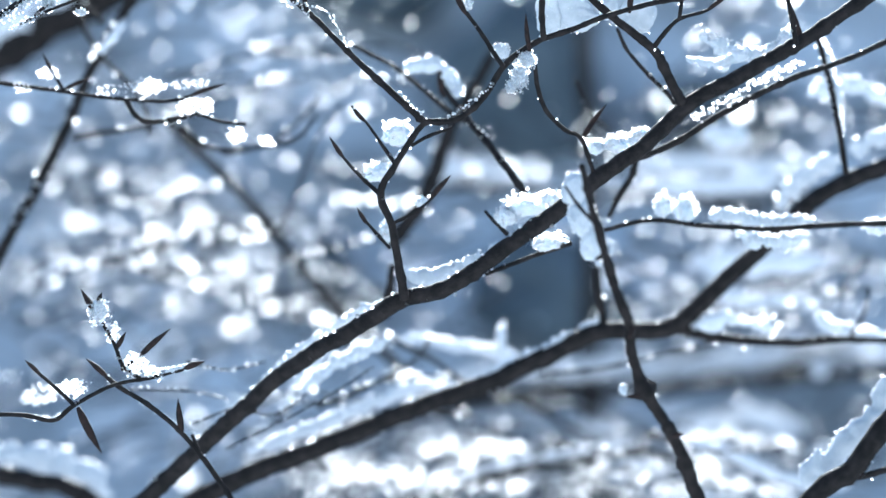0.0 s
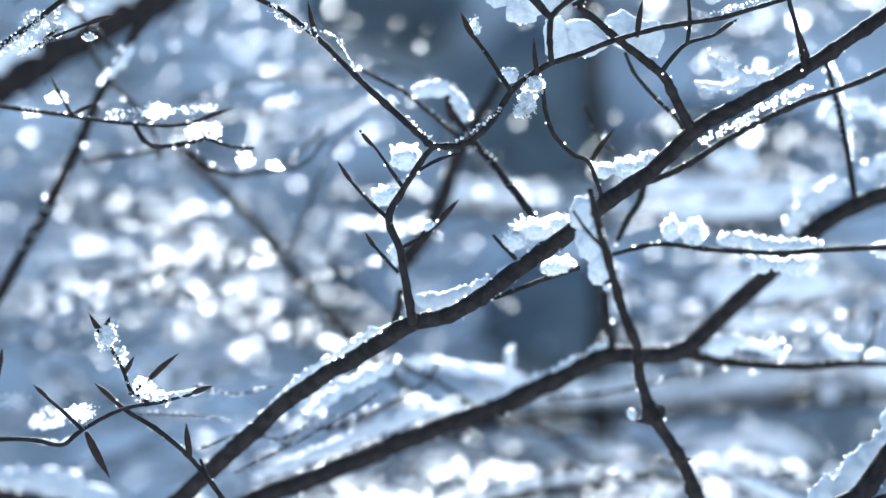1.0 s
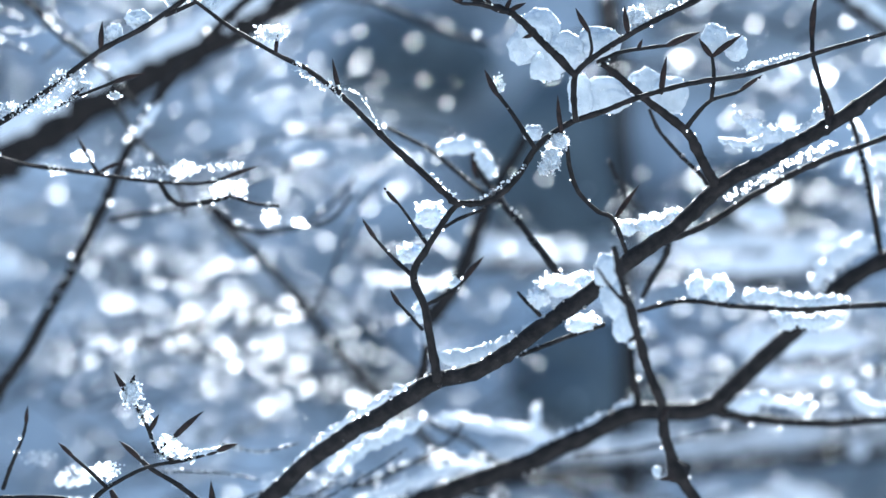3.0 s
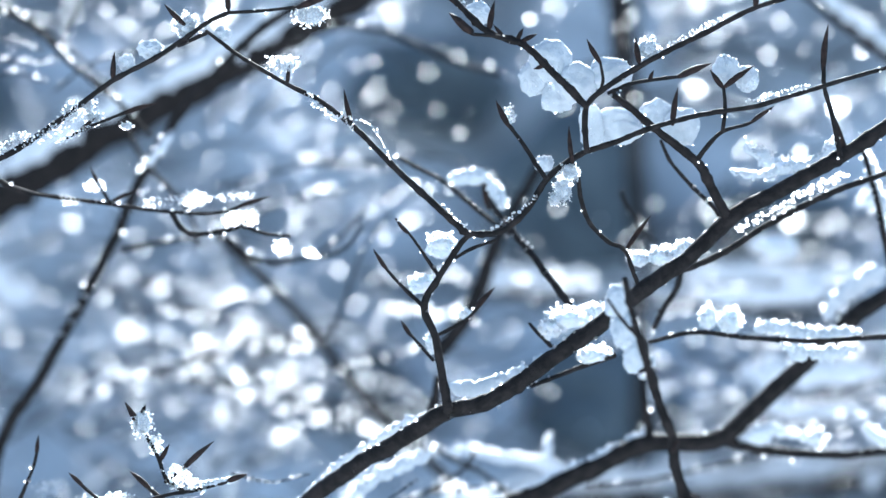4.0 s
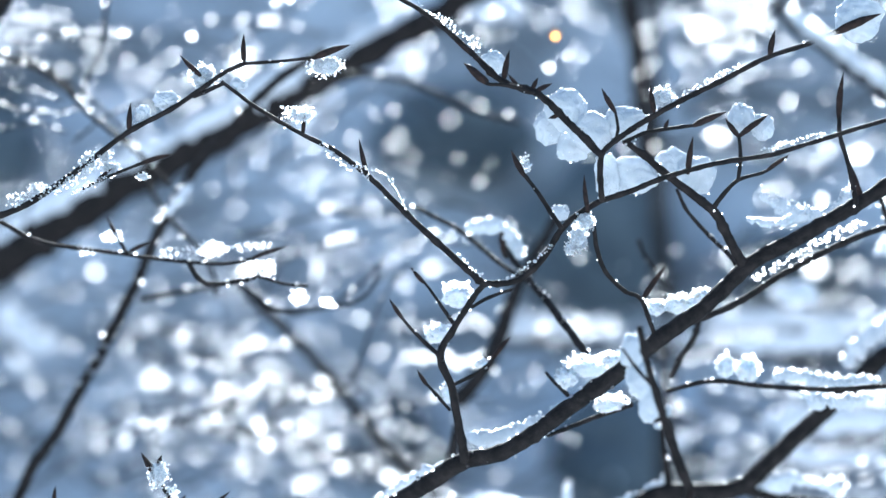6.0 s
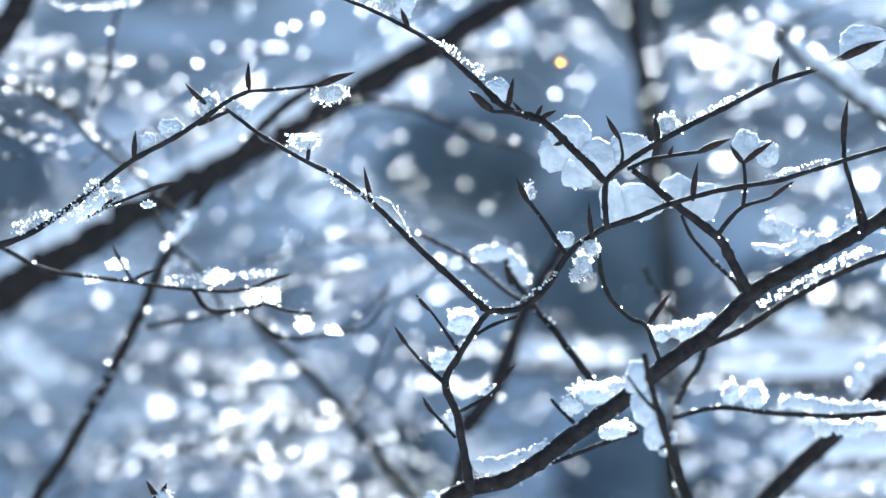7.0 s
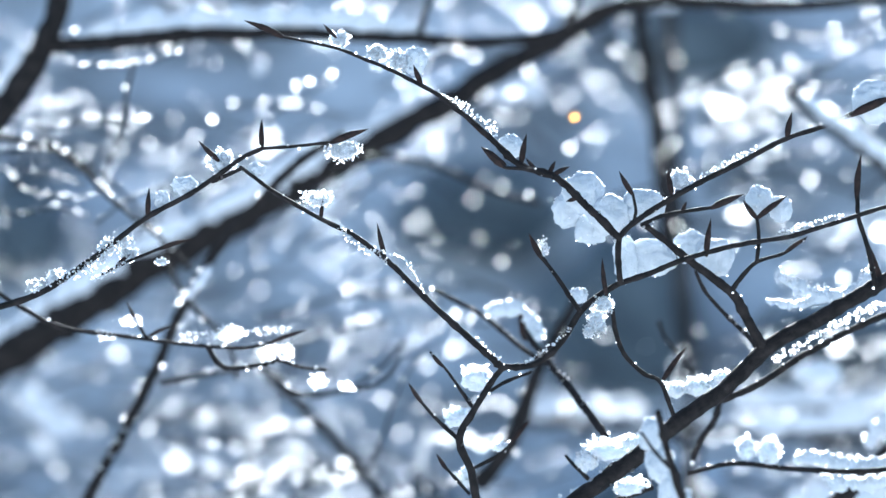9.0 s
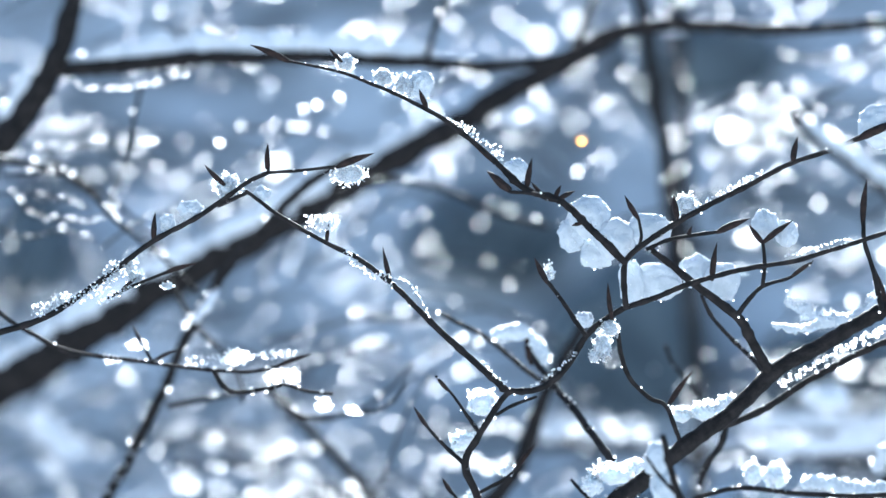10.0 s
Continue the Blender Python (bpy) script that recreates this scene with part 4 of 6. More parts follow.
far_bough_b = thing("bough", "thin bough under a pale snow band, far out of focus", "branch")
t = limb(far_bough_b, "stem", [(0.0534, 2.800, 1.5346), (0.1228, 2.800, 1.5313), (0.2131, 2.800, 1.5211), (0.3312, 2.800, 1.5214), (0.4355, 2.800, 1.5147), (0.5467, 2.800, 1.5220)], 0.00625, 0.00555)
t = limb(far_bough_b, "twig", [(0.2131, 2.800, 1.5211), (0.2618, 2.800, 1.5004), (0.3174, 2.800, 1.4936)], 0.00312, 0.00219)
t = limb(far_bough_b, "twig", [(0.3660, 2.800, 1.5201), (0.4146, 2.800, 1.5424), (0.4632, 2.800, 1.5495)], 0.00312, 0.00219)

far_bough_c = thing("bough", "slanting bough with snow in its forks, out of focus", "branch")
t = limb(far_bough_c, "stem", [(0.0109, 2.000, 1.2660), (0.0858, 2.000, 1.2910), (0.1608, 2.000, 1.3070), (0.2259, 2.000, 1.3150), (0.2611, 2.000, 1.3084)], 0.00397, 0.00248)
t = limb(far_bough_c, "twig", [(0.1108, 2.000, 1.2970), (0.1407, 2.000, 1.3161), (0.1657, 2.000, 1.3261)], 0.00179, 0.00112)
t = limb(far_bough_c, "twig", [(0.1708, 2.000, 1.3085), (0.2009, 2.000, 1.2959), (0.2212, 2.000, 1.2757)], 0.00179, 0.00112)

far_bough_d = thing("bough", "drooping bough with bright snow, out of focus", "branch")
t = limb(far_bough_d, "stem", [(0.1060, 2.100, 1.3601), (0.1480, 2.100, 1.3390), (0.2008, 2.100, 1.3126), (0.2482, 2.100, 1.3020)], 0.00364, 0.00208)
t = limb(far_bough_d, "twig", [(0.1480, 2.100, 1.3390), (0.1690, 2.100, 1.3443), (0.1953, 2.100, 1.3416)], 0.00187, 0.00117)
ridge([(0.0740, 3.320, 1.2300), (0.1898, 3.320, 1.2505), (0.3558, 3.320, 1.2580), (0.5222, 3.320, 1.2715), (0.6723, 3.320, 1.2815), (0.8230, 3.320, 1.2830)], 0.0135, crest=0.4)
ridge([(0.0533, 2.800, 1.5519), (0.1228, 2.800, 1.5542), (0.2131, 2.800, 1.5454)], 0.0150, grains=0)
ridge([(0.3103, 2.800, 1.5526), (0.3867, 2.800, 1.5632), (0.4701, 2.800, 1.5565), (0.5466, 2.800, 1.5636)], 0.0130, grains=0)
ridge([(0.2708, 2.300, 1.5416), (0.3282, 2.300, 1.5445), (0.4029, 2.300, 1.5516)], 0.0095, grains=0)
ridge([(0.0109, 2.000, 1.2811), (0.0857, 2.000, 1.3011), (0.1607, 2.000, 1.3161), (0.2258, 2.000, 1.3235)], 0.0035, grains=0)
ridge([(0.2591, 1.950, 1.3327), (0.3033, 1.950, 1.3180), (0.3527, 1.950, 1.2982), (0.4019, 1.950, 1.2932)], 0.0068, grains=0)
ridge([(0.2801, 3.400, 1.1545), (0.3653, 3.400, 1.1501), (0.4337, 3.400, 1.1201)], 0.0101, grains=0)
ridge([(-0.0980, 3.600, 1.0658), (-0.0173, 3.600, 1.0521), (0.0455, 3.600, 1.0746)], 0.0196, grains=0)
ridge([(0.0544, 3.600, 1.1017), (0.1442, 3.600, 1.1016), (0.2073, 3.600, 1.0789)], 0.0179, grains=0)
ridge([(0.4554, 3.500, 1.1325), (0.5519, 3.500, 1.1588), (0.6577, 3.500, 1.1411)], 0.0174, grains=0)
ridge([(-0.0193, 2.000, 1.4362), (-0.0589, 2.000, 1.3963), (-0.0887, 2.000, 1.3564)], 0.0045, grains=0)
ridge([(0.3116, 2.300, 1.4642), (0.3865, 2.300, 1.4672), (0.4616, 2.300, 1.4644)], 0.0148, grains=0)
ridge([(0.3144, 2.200, 1.4425), (0.3696, 2.200, 1.4370), (0.4415, 2.200, 1.4316)], 0.0098, grains=0)
ridge([(-0.5136, 2.600, 1.5856), (-0.4874, 2.600, 1.5469), (-0.4485, 2.600, 1.5339)], 0.0155, grains=0)
ridge([(0.0114, 2.600, 1.9162), (0.0502, 2.600, 1.9159), (0.0826, 2.600, 1.9124)], 0.0129, grains=0)

# beaded shoots added to fit the view, standing in for bright blurred snow
strung([(-0.0614, 2.100, 1.2760), (-0.0143, 2.100, 1.2823), (0.0328, 2.100, 1.2780), (0.0643, 2.100, 1.2853)], 0.0012, 34, 0.0046)
strung([(0.0058, 2.000, 1.2821), (0.0608, 2.000, 1.2870), (0.1108, 2.000, 1.2849), (0.1658, 2.000, 1.2929)], 0.0012, 34, 0.0046)
strung([(0.0678, 2.200, 1.2849), (0.1117, 2.200, 1.2926), (0.1557, 2.200, 1.2881)], 0.0012, 30, 0.0046)
strung([(0.1468, 1.950, 1.2897), (0.1859, 1.950, 1.2985), (0.2250, 1.950, 1.3043), (0.2495, 1.950, 1.3023)], 0.0012, 34, 0.0046)
strung([(0.2692, 2.100, 1.3072), (0.3061, 2.100, 1.3167), (0.3431, 2.100, 1.3124), (0.3908, 2.100, 1.3018)], 0.0012, 34, 0.0046)
strung([(0.2763, 2.000, 1.2907), (0.3116, 2.000, 1.2846), (0.3620, 2.000, 1.2794)], 0.0012, 30, 0.0046)
strung([(0.2356, 2.400, 1.5197), (0.3070, 2.400, 1.5346), (0.3783, 2.400, 1.5436), (0.4259, 2.400, 1.5526)], 0.0012, 16, 0.0044)
strung([(0.2764, 2.500, 1.4916), (0.3383, 2.500, 1.4855), (0.4003, 2.500, 1.4917)], 0.0012, 12, 0.0042)
strung([(0.2087, 2.300, 1.4888), (0.2657, 2.300, 1.4718), (0.3227, 2.300, 1.4662)], 0.0012, 10, 0.0032)
strung([(0.0886, 2.450, 1.5513), (0.1311, 2.450, 1.5604), (0.1797, 2.450, 1.5514)], 0.0012, 9, 0.0042)
strung([(-0.0781, 2.400, 1.5662), (-0.0306, 2.400, 1.5573), (0.0170, 2.400, 1.5634), (0.0646, 2.400, 1.5545)], 0.0012, 14, 0.0042)
strung([(-0.0524, 2.300, 1.5321), (-0.0011, 2.300, 1.5277), (0.0388, 2.300, 1.5346)], 0.0012, 9, 0.0040)
strung([(0.2915, 2.350, 1.4203), (0.3562, 2.350, 1.4274), (0.4210, 2.350, 1.4203), (0.4917, 2.350, 1.4322)], 0.0012, 12, 0.0044)

# glinting beads hung free behind, placed to fit the camera's view
for x, y, z, r in ((-0.346, 2.60, 1.559, 0.0019), (-0.321, 2.69, 1.541, 0.0026), (-0.413, 2.86, 1.518, 0.0011), (-0.313, 2.46, 1.505, 0.0023), (-0.301, 2.62, 1.496, 0.0020), (-0.246, 3.10, 1.489, 0.0028), (-0.217, 2.99, 1.474, 0.0017), (-0.272, 2.87, 1.433, 0.0021), (-0.200, 2.86, 1.410, 0.0034), (-0.147, 2.79, 1.415, 0.0029), (-0.281, 2.89, 1.367, 0.0020), (-0.257, 2.94, 1.363, 0.0030), (-0.153, 2.65, 1.405, 0.0011), (-0.091, 3.01, 1.410, 0.0024), (-0.140, 2.92, 1.569, 0.0024), (-0.116, 2.91, 1.560, 0.0030),):
    bead((x, y, z), r)
for x, y, z, r in ((-0.096, 2.71, 1.477, 0.0022), (-0.385, 2.74, 1.450, 0.0027), (-0.425, 3.02, 1.399, 0.0013), (-0.304, 2.54, 1.390, 0.0018), (-0.513, 3.08, 1.363, 0.0017), (-0.533, 2.86, 1.503, 0.0023), (-0.050, 2.78, 1.387, 0.0022), (-0.294, 2.68, 1.407, 0.0019), (-0.142, 2.83, 1.442, 0.0032), (-0.095, 2.89, 1.518, 0.0024), (-0.173, 3.01, 1.447, 0.0028), (-0.302, 2.89, 1.460, 0.0014), (-0.301, 3.01, 1.540, 0.0034), (-0.003, 3.04, 1.826, 0.0026), (-0.053, 2.91, 1.738, 0.0013), (-0.070, 2.99, 1.800, 0.0019),):
    bead((x, y, z), r)
for x, y, z, r in ((-0.007, 2.64, 1.729, 0.0011), (-0.137, 3.01, 1.732, 0.0022), (-0.149, 2.51, 1.729, 0.0030), (-0.198, 2.72, 1.772, 0.0014), (-0.224, 2.64, 1.747, 0.0024), (-0.034, 3.02, 1.660, 0.0011), (-0.070, 2.85, 1.664, 0.0011), (0.327, 2.92, 1.636, 0.0017), (0.410, 3.02, 1.778, 0.0028), (0.432, 2.78, 1.760, 0.0025), (0.310, 2.65, 1.759, 0.0013), (0.103, 2.84, 1.808, 0.0014), (0.032, 2.58, 1.807, 0.0022), (-0.021, 2.85, 1.886, 0.0017), (-0.052, 2.48, 1.846, 0.0023), (0.478, 2.65, 1.579, 0.0034),):
    bead((x, y, z), r)
for x, y, z, r in ((0.374, 3.03, 1.568, 0.0022), (0.380, 2.75, 1.537, 0.0025), (0.482, 2.87, 1.548, 0.0026), (0.333, 2.81, 1.535, 0.0029), (0.552, 3.06, 1.674, 0.0020), (0.411, 2.73, 1.585, 0.0029),):
    bead((x, y, z), r)
for x, y, z, r in ((0.167, 2.60, 1.965, 0.0023), (0.165, 3.09, 1.996, 0.0020), (0.245, 2.81, 1.939, 0.0012), (0.035, 2.72, 1.930, 0.0024), (0.048, 2.46, 1.900, 0.0024), (0.079, 2.86, 1.943, 0.0012), (0.349, 2.86, 1.941, 0.0017), (0.446, 2.89, 1.951, 0.0021), (0.123, 2.91, 1.832, 0.0026), (0.130, 2.46, 1.834, 0.0011), (0.248, 2.89, 1.880, 0.0031), (0.277, 2.61, 1.873, 0.0021), (0.349, 2.84, 1.899, 0.0019), (0.265, 2.69, 1.881, 0.0019), (0.198, 2.69, 1.889, 0.0022), (0.182, 2.65, 1.900, 0.0016),):
    bead((x, y, z), r)
for x, y, z, r in ((0.227, 2.95, 1.890, 0.0011), (-0.373, 2.82, 1.913, 0.0021), (-0.210, 2.65, 1.914, 0.0017), (-0.267, 2.97, 1.948, 0.0014), (-0.165, 2.57, 1.924, 0.0015), (-0.120, 2.90, 1.563, 0.0015), (-0.037, 2.66, 1.619, 0.0017), (-0.065, 2.99, 1.602, 0.0019), (-0.382, 3.01, 1.617, 0.0014), (0.317, 2.67, 1.926, 0.0022), (0.439, 3.03, 1.922, 0.0017), (0.144, 2.60, 1.908, 0.0013), (0.011, 2.79, 1.831, 0.0016), (-0.048, 2.97, 1.883, 0.0031), (0.160, 2.57, 2.031, 0.0018), (-0.040, 2.97, 2.085, 0.0029),):
    bead((x, y, z), r)
for x, y, z, r in ((0.331, 2.97, 2.067, 0.0015), (0.340, 2.53, 1.976, 0.0016), (0.447, 2.97, 2.027, 0.0016), (0.428, 2.68, 1.992, 0.0017),):
    bead((x, y, z), r)
for x, y, z, r in ((-0.358, 2.72, 1.559, 0.0020), (-0.363, 3.05, 1.533, 0.0019), (-0.351, 2.45, 1.536, 0.0027), (-0.352, 3.02, 1.479, 0.0037), (-0.348, 2.73, 1.501, 0.0028), (-0.541, 3.05, 1.596, 0.0014), (-0.414, 2.93, 1.443, 0.0028), (-0.107, 2.88, 1.474, 0.0022), (-0.211, 2.64, 1.509, 0.0023), (-0.195, 2.60, 1.501, 0.0015), (-0.146, 2.83, 1.412, 0.0020), (-0.206, 2.98, 1.403, 0.0016), (-0.301, 3.04, 1.542, 0.0023), (-0.586, 3.05, 1.505, 0.0032), (-0.188, 3.03, 1.563, 0.0019), (-0.099, 2.46, 1.570, 0.0027),):
    bead((x, y, z), r)
for x, y, z, r in ((-0.059, 2.56, 1.605, 0.0017), (-0.057, 2.88, 1.523, 0.0018), (-0.498, 2.72, 1.482, 0.0030), (-0.275, 2.85, 1.475, 0.0015), (-0.336, 2.61, 1.428, 0.0026), (-0.081, 2.76, 1.431, 0.0030), (-0.172, 2.68, 1.470, 0.0015), (-0.464, 2.80, 1.527, 0.0020), (-0.507, 2.56, 1.565, 0.0025),):
    bead((x, y, z), r)
for x, y, z, r in ((-0.260, 3.05, 1.777, 0.0025), (-0.235, 2.99, 1.676, 0.0012), (-0.148, 2.86, 1.610, 0.0029), (-0.126, 2.48, 1.634, 0.0019), (-0.088, 2.62, 1.681, 0.0020), (-0.081, 2.72, 1.689, 0.0017), (-0.185, 2.95, 1.654, 0.0011), (-0.246, 2.49, 1.684, 0.0012), (-0.204, 2.53, 1.632, 0.0013), (-0.212, 3.08, 1.741, 0.0023), (-0.145, 2.51, 1.740, 0.0016), (-0.194, 2.66, 1.689, 0.0015), (-0.110, 2.68, 1.649, 0.0020), (-0.138, 2.83, 1.673, 0.0014), (-0.239, 2.57, 1.712, 0.0017), (-0.267, 2.53, 1.711, 0.0019),):
    bead((x, y, z), r)
for x, y, z, r in ((-0.084, 2.92, 1.639, 0.0016),):
    bead((x, y, z), r)
for x, y, z, r in ((0.294, 2.04, 1.595, 0.0015), (0.304, 2.05, 1.596, 0.0021), (0.313, 2.05, 1.596, 0.0025), (0.322, 2.06, 1.596, 0.0026), (-0.038, 2.96, 1.160, 0.0029), (-0.068, 2.97, 1.143, 0.0031), (-0.002, 2.73, 1.180, 0.0027), (0.053, 2.77, 1.226, 0.0033), (0.100, 2.72, 1.208, 0.0031), (0.156, 2.75, 1.211, 0.0022), (0.299, 2.80, 1.225, 0.0033), (0.241, 2.50, 1.228, 0.0025), (0.332, 2.73, 1.194, 0.0037), (0.213, 3.06, 1.130, 0.0025), (0.424, 3.03, 1.194, 0.0030), (0.404, 2.62, 1.255, 0.0025),):
    bead((x, y, z), r)
for x, y, z, r in ((0.511, 2.53, 1.248, 0.0025), (-0.237, 2.88, 1.498, 0.0040), (-0.222, 2.97, 1.484, 0.0028), (-0.352, 2.93, 1.536, 0.0025), (-0.338, 2.52, 1.560, 0.0021), (-0.288, 2.45, 1.500, 0.0018), (-0.280, 2.95, 1.367, 0.0020), (-0.221, 2.51, 1.395, 0.0017), (-0.215, 3.02, 1.400, 0.0019), (-0.125, 2.47, 1.436, 0.0034), (-0.328, 2.53, 1.381, 0.0031), (-0.451, 2.89, 1.408, 0.0028), (-0.441, 3.07, 1.434, 0.0026), (-0.310, 2.97, 1.425, 0.0013), (-0.191, 2.95, 1.543, 0.0020), (-0.107, 2.91, 1.472, 0.0012),):
    bead((x, y, z), r)
for x, y, z, r in ((-0.169, 2.94, 1.652, 0.0024), (-0.071, 2.49, 1.705, 0.0015), (-0.131, 2.82, 1.726, 0.0023), (-0.154, 2.61, 1.736, 0.0016), (-0.048, 2.61, 1.730, 0.0017), (-0.035, 2.94, 1.660, 0.0016), (0.494, 2.69, 1.442, 0.0026), (0.512, 2.68, 1.436, 0.0026), (0.353, 2.50, 1.465, 0.0026), (0.512, 3.08, 1.550, 0.0022), (0.370, 2.94, 1.530, 0.0019), (0.395, 2.90, 1.538, 0.0029), (0.546, 2.89, 1.380, 0.0022), (0.599, 2.76, 1.390, 0.0022), (-0.480, 3.03, 1.556, 0.0014), (-0.407, 2.51, 1.327, 0.0029),):
    bead((x, y, z), r)
for x, y, z, r in ((-0.415, 3.05, 1.548, 0.0018), (-0.415, 2.74, 1.377, 0.0026), (-0.079, 2.57, 1.531, 0.0018), (-0.054, 2.58, 1.441, 0.0021),):
    bead((x, y, z), r)
bead((0.0808, 1.750, 1.7958), 0.0042, ball_mesh(amber, 3.0), "small amber-tinted bead standing in for an orange glint")

# thin shoots strung with beads
strung([(-0.3003, 1.660, 1.8334), (-0.2857, 1.660, 1.8254), (-0.2753, 1.660, 1.8274), (-0.2578, 1.660, 1.8251), (-0.2344, 1.660, 1.8304), (-0.2107, 1.660, 1.8377)], 0.00062, 22, 0.0019)
strung([(-0.3713, 1.680, 1.7783), (-0.3544, 1.680, 1.7761), (-0.3151, 1.680, 1.7682), (-0.2889, 1.680, 1.7529), (-0.2674, 1.680, 1.7309), (-0.2475, 1.680, 1.7135), (-0.2324, 1.680, 1.7025), (-0.2068, 1.680, 1.6756)], 0.00250, 34, 0.0019)
strung([(-0.3667, 1.660, 1.7671), (-0.3500, 1.660, 1.7624), (-0.3200, 1.660, 1.7643), (-0.2983, 1.660, 1.7649), (-0.2833, 1.660, 1.7519)], 0.00103, 20, 0.0019)
strung([(-0.3453, 1.700, 1.7482), (-0.3341, 1.700, 1.7374), (-0.3077, 1.700, 1.7326), (-0.2860, 1.700, 1.7337), (-0.2728, 1.700, 1.7392)], 0.00126, 28, 0.0020)
strung([(-0.2545, 1.720, 1.8369), (-0.2609, 1.720, 1.8118), (-0.2651, 1.720, 1.7808), (-0.2741, 1.720, 1.7584), (-0.2809, 1.720, 1.7378)], 0.00149, 9, 0.0020)
strung([(-0.2574, 1.720, 1.7962), (-0.2501, 1.720, 1.7910), (-0.2445, 1.720, 1.7936)], 0.00085, 8, 0.0026)
strung([(-0.1121, 1.900, 1.7669), (-0.0694, 1.900, 1.7785), (-0.0222, 1.900, 1.7678), (0.0155, 1.900, 1.7504), (0.0579, 1.900, 1.7388)], 0.00283, 12, 0.0024)
strung([(-0.2142, 2.100, 1.8134), (-0.1827, 2.100, 1.8395), (-0.1617, 2.100, 1.8488), (-0.1249, 2.100, 1.8749)], 0.00156, 7, 0.0030)
strung([(-0.1439, 1.600, 1.6007), (-0.1242, 1.600, 1.5862), (-0.1006, 1.600, 1.5854), (-0.0650, 1.600, 1.5919), (-0.0492, 1.600, 1.6089)], 0.00159, 14, 0.0016)
strung([(0.1171, 1.720, 1.4148), (0.1622, 1.720, 1.4191), (0.2096, 1.720, 1.4285), (0.2526, 1.720, 1.4389)], 0.00149, 12, 0.0018)
strung([(0.2127, 1.850, 1.3532), (0.2640, 1.850, 1.3369), (0.3014, 1.850, 1.3191), (0.3576, 1.850, 1.2971)], 0.00161, 18, 0.0020)
strung([(0.2409, 1.800, 1.3190), (0.2886, 1.800, 1.3112), (0.3341, 1.800, 1.2983)], 0.00134, 10, 0.0020)
strung([(0.1322, 1.600, 1.6341), (0.1371, 1.600, 1.6214), (0.1491, 1.600, 1.6056), (0.1579, 1.600, 1.5989)], 0.00139, 4, 0.0016)
strung([(0.0606, 2.000, 1.3363), (0.0906, 2.000, 1.3337), (0.1407, 2.000, 1.3211), (0.1908, 2.000, 1.3185)], 0.00198, 10, 0.0026)
strung([(-0.0930, 1.750, 1.5152), (-0.0757, 1.750, 1.5326), (-0.0542, 1.750, 1.5891), (-0.0326, 1.750, 1.6195)], 0.00108, 4, 0.0016)
strung([(-0.1244, 1.750, 1.5804), (-0.0897, 1.750, 1.5889), (-0.0636, 1.750, 1.6083), (-0.0505, 1.750, 1.6255)], 0.00174, 7, 0.0018)
strung([(-0.0496, 1.620, 1.4018), (-0.0174, 1.620, 1.4140), (0.0188, 1.620, 1.4342), (0.0309, 1.620, 1.4504)], 0.00161, 14, 0.0018)
strung([(0.0033, 1.700, 1.4432), (0.0372, 1.700, 1.4262), (0.0669, 1.700, 1.4050), (0.0924, 1.700, 1.3922)], 0.00190, 10, 0.0018)
strung([(0.2782, 2.100, 1.9097), (0.3094, 2.100, 1.9068), (0.3407, 2.100, 1.9119), (0.3763, 2.100, 1.9247)], 0.00156, 10, 0.0026)
strung([(-0.3643, 1.900, 1.8019), (-0.3312, 1.900, 1.7783), (-0.2981, 1.900, 1.7547), (-0.2650, 1.900, 1.7216)], 0.00236, 10, 0.0020)
strung([(0.1797, 2.400, 2.0085), (0.2035, 2.400, 1.9962), (0.2395, 2.400, 2.0110), (0.2872, 2.400, 2.0046)], 0.00238, 8, 0.0024)
strung([(0.3707, 1.950, 1.4404), (0.3998, 1.950, 1.4698), (0.4191, 1.950, 1.4942)], 0.00218, 5, 0.0020)
for x, y, z in ((-0.258, 1.66, 1.551), (-0.262, 1.66, 1.540), (-0.253, 1.66, 1.559), (-0.270, 1.66, 1.531), (-0.190, 1.66, 1.678), (-0.212, 1.66, 1.652), (-0.195, 1.66, 1.675), (-0.225, 1.66, 1.605)):
    bead((x, y, z), 0.0022)
ridge([(-0.5300, 2.190, 1.5960), (-0.4660, 2.190, 1.6300), (-0.4040, 2.190, 1.6665), (-0.3162, 2.190, 1.7175), (-0.2448, 2.190, 1.7565), (-0.1789, 2.192, 1.7900), (-0.1020, 2.196, 1.8310), (-0.0300, 2.200, 1.8690)], 0.0145, crest=0.12)
crumb_row([(0.1202, 1.358, 1.5895), (0.1338, 1.358, 1.5919), (0.1524, 1.358, 1.5977)], 0.0038, 0.00105)
ridge([(0.1202, 1.360, 1.5883), (0.1338, 1.360, 1.5907), (0.1524, 1.360, 1.5964)], 0.0034, grains=60)

# more beaded shoots and loose beads, scattered over areas of the camera's view
strung([(-0.0961, 2.270, 1.2221), (-0.0476, 2.270, 1.2420), (0.0091, 2.270, 1.2611), (0.0658, 2.270, 1.2718)], 0.00121, 10, 0.0032)
strung([(-0.1284, 2.276, 1.2664), (-0.0887, 2.276, 1.2693), (-0.0422, 2.276, 1.2630), (0.0043, 2.276, 1.2531)], 0.00166, 7, 0.0031)
strung([(0.1782, 2.474, 1.1942), (0.2015, 2.474, 1.2074), (0.2286, 2.474, 1.2183), (0.2559, 2.474, 1.2169)], 0.00165, 10, 0.0039)
strung([(-0.0893, 2.003, 1.3024), (-0.0691, 2.003, 1.3092), (-0.0456, 2.003, 1.3128), (-0.0220, 2.003, 1.2993)], 0.00107, 7, 0.0038)
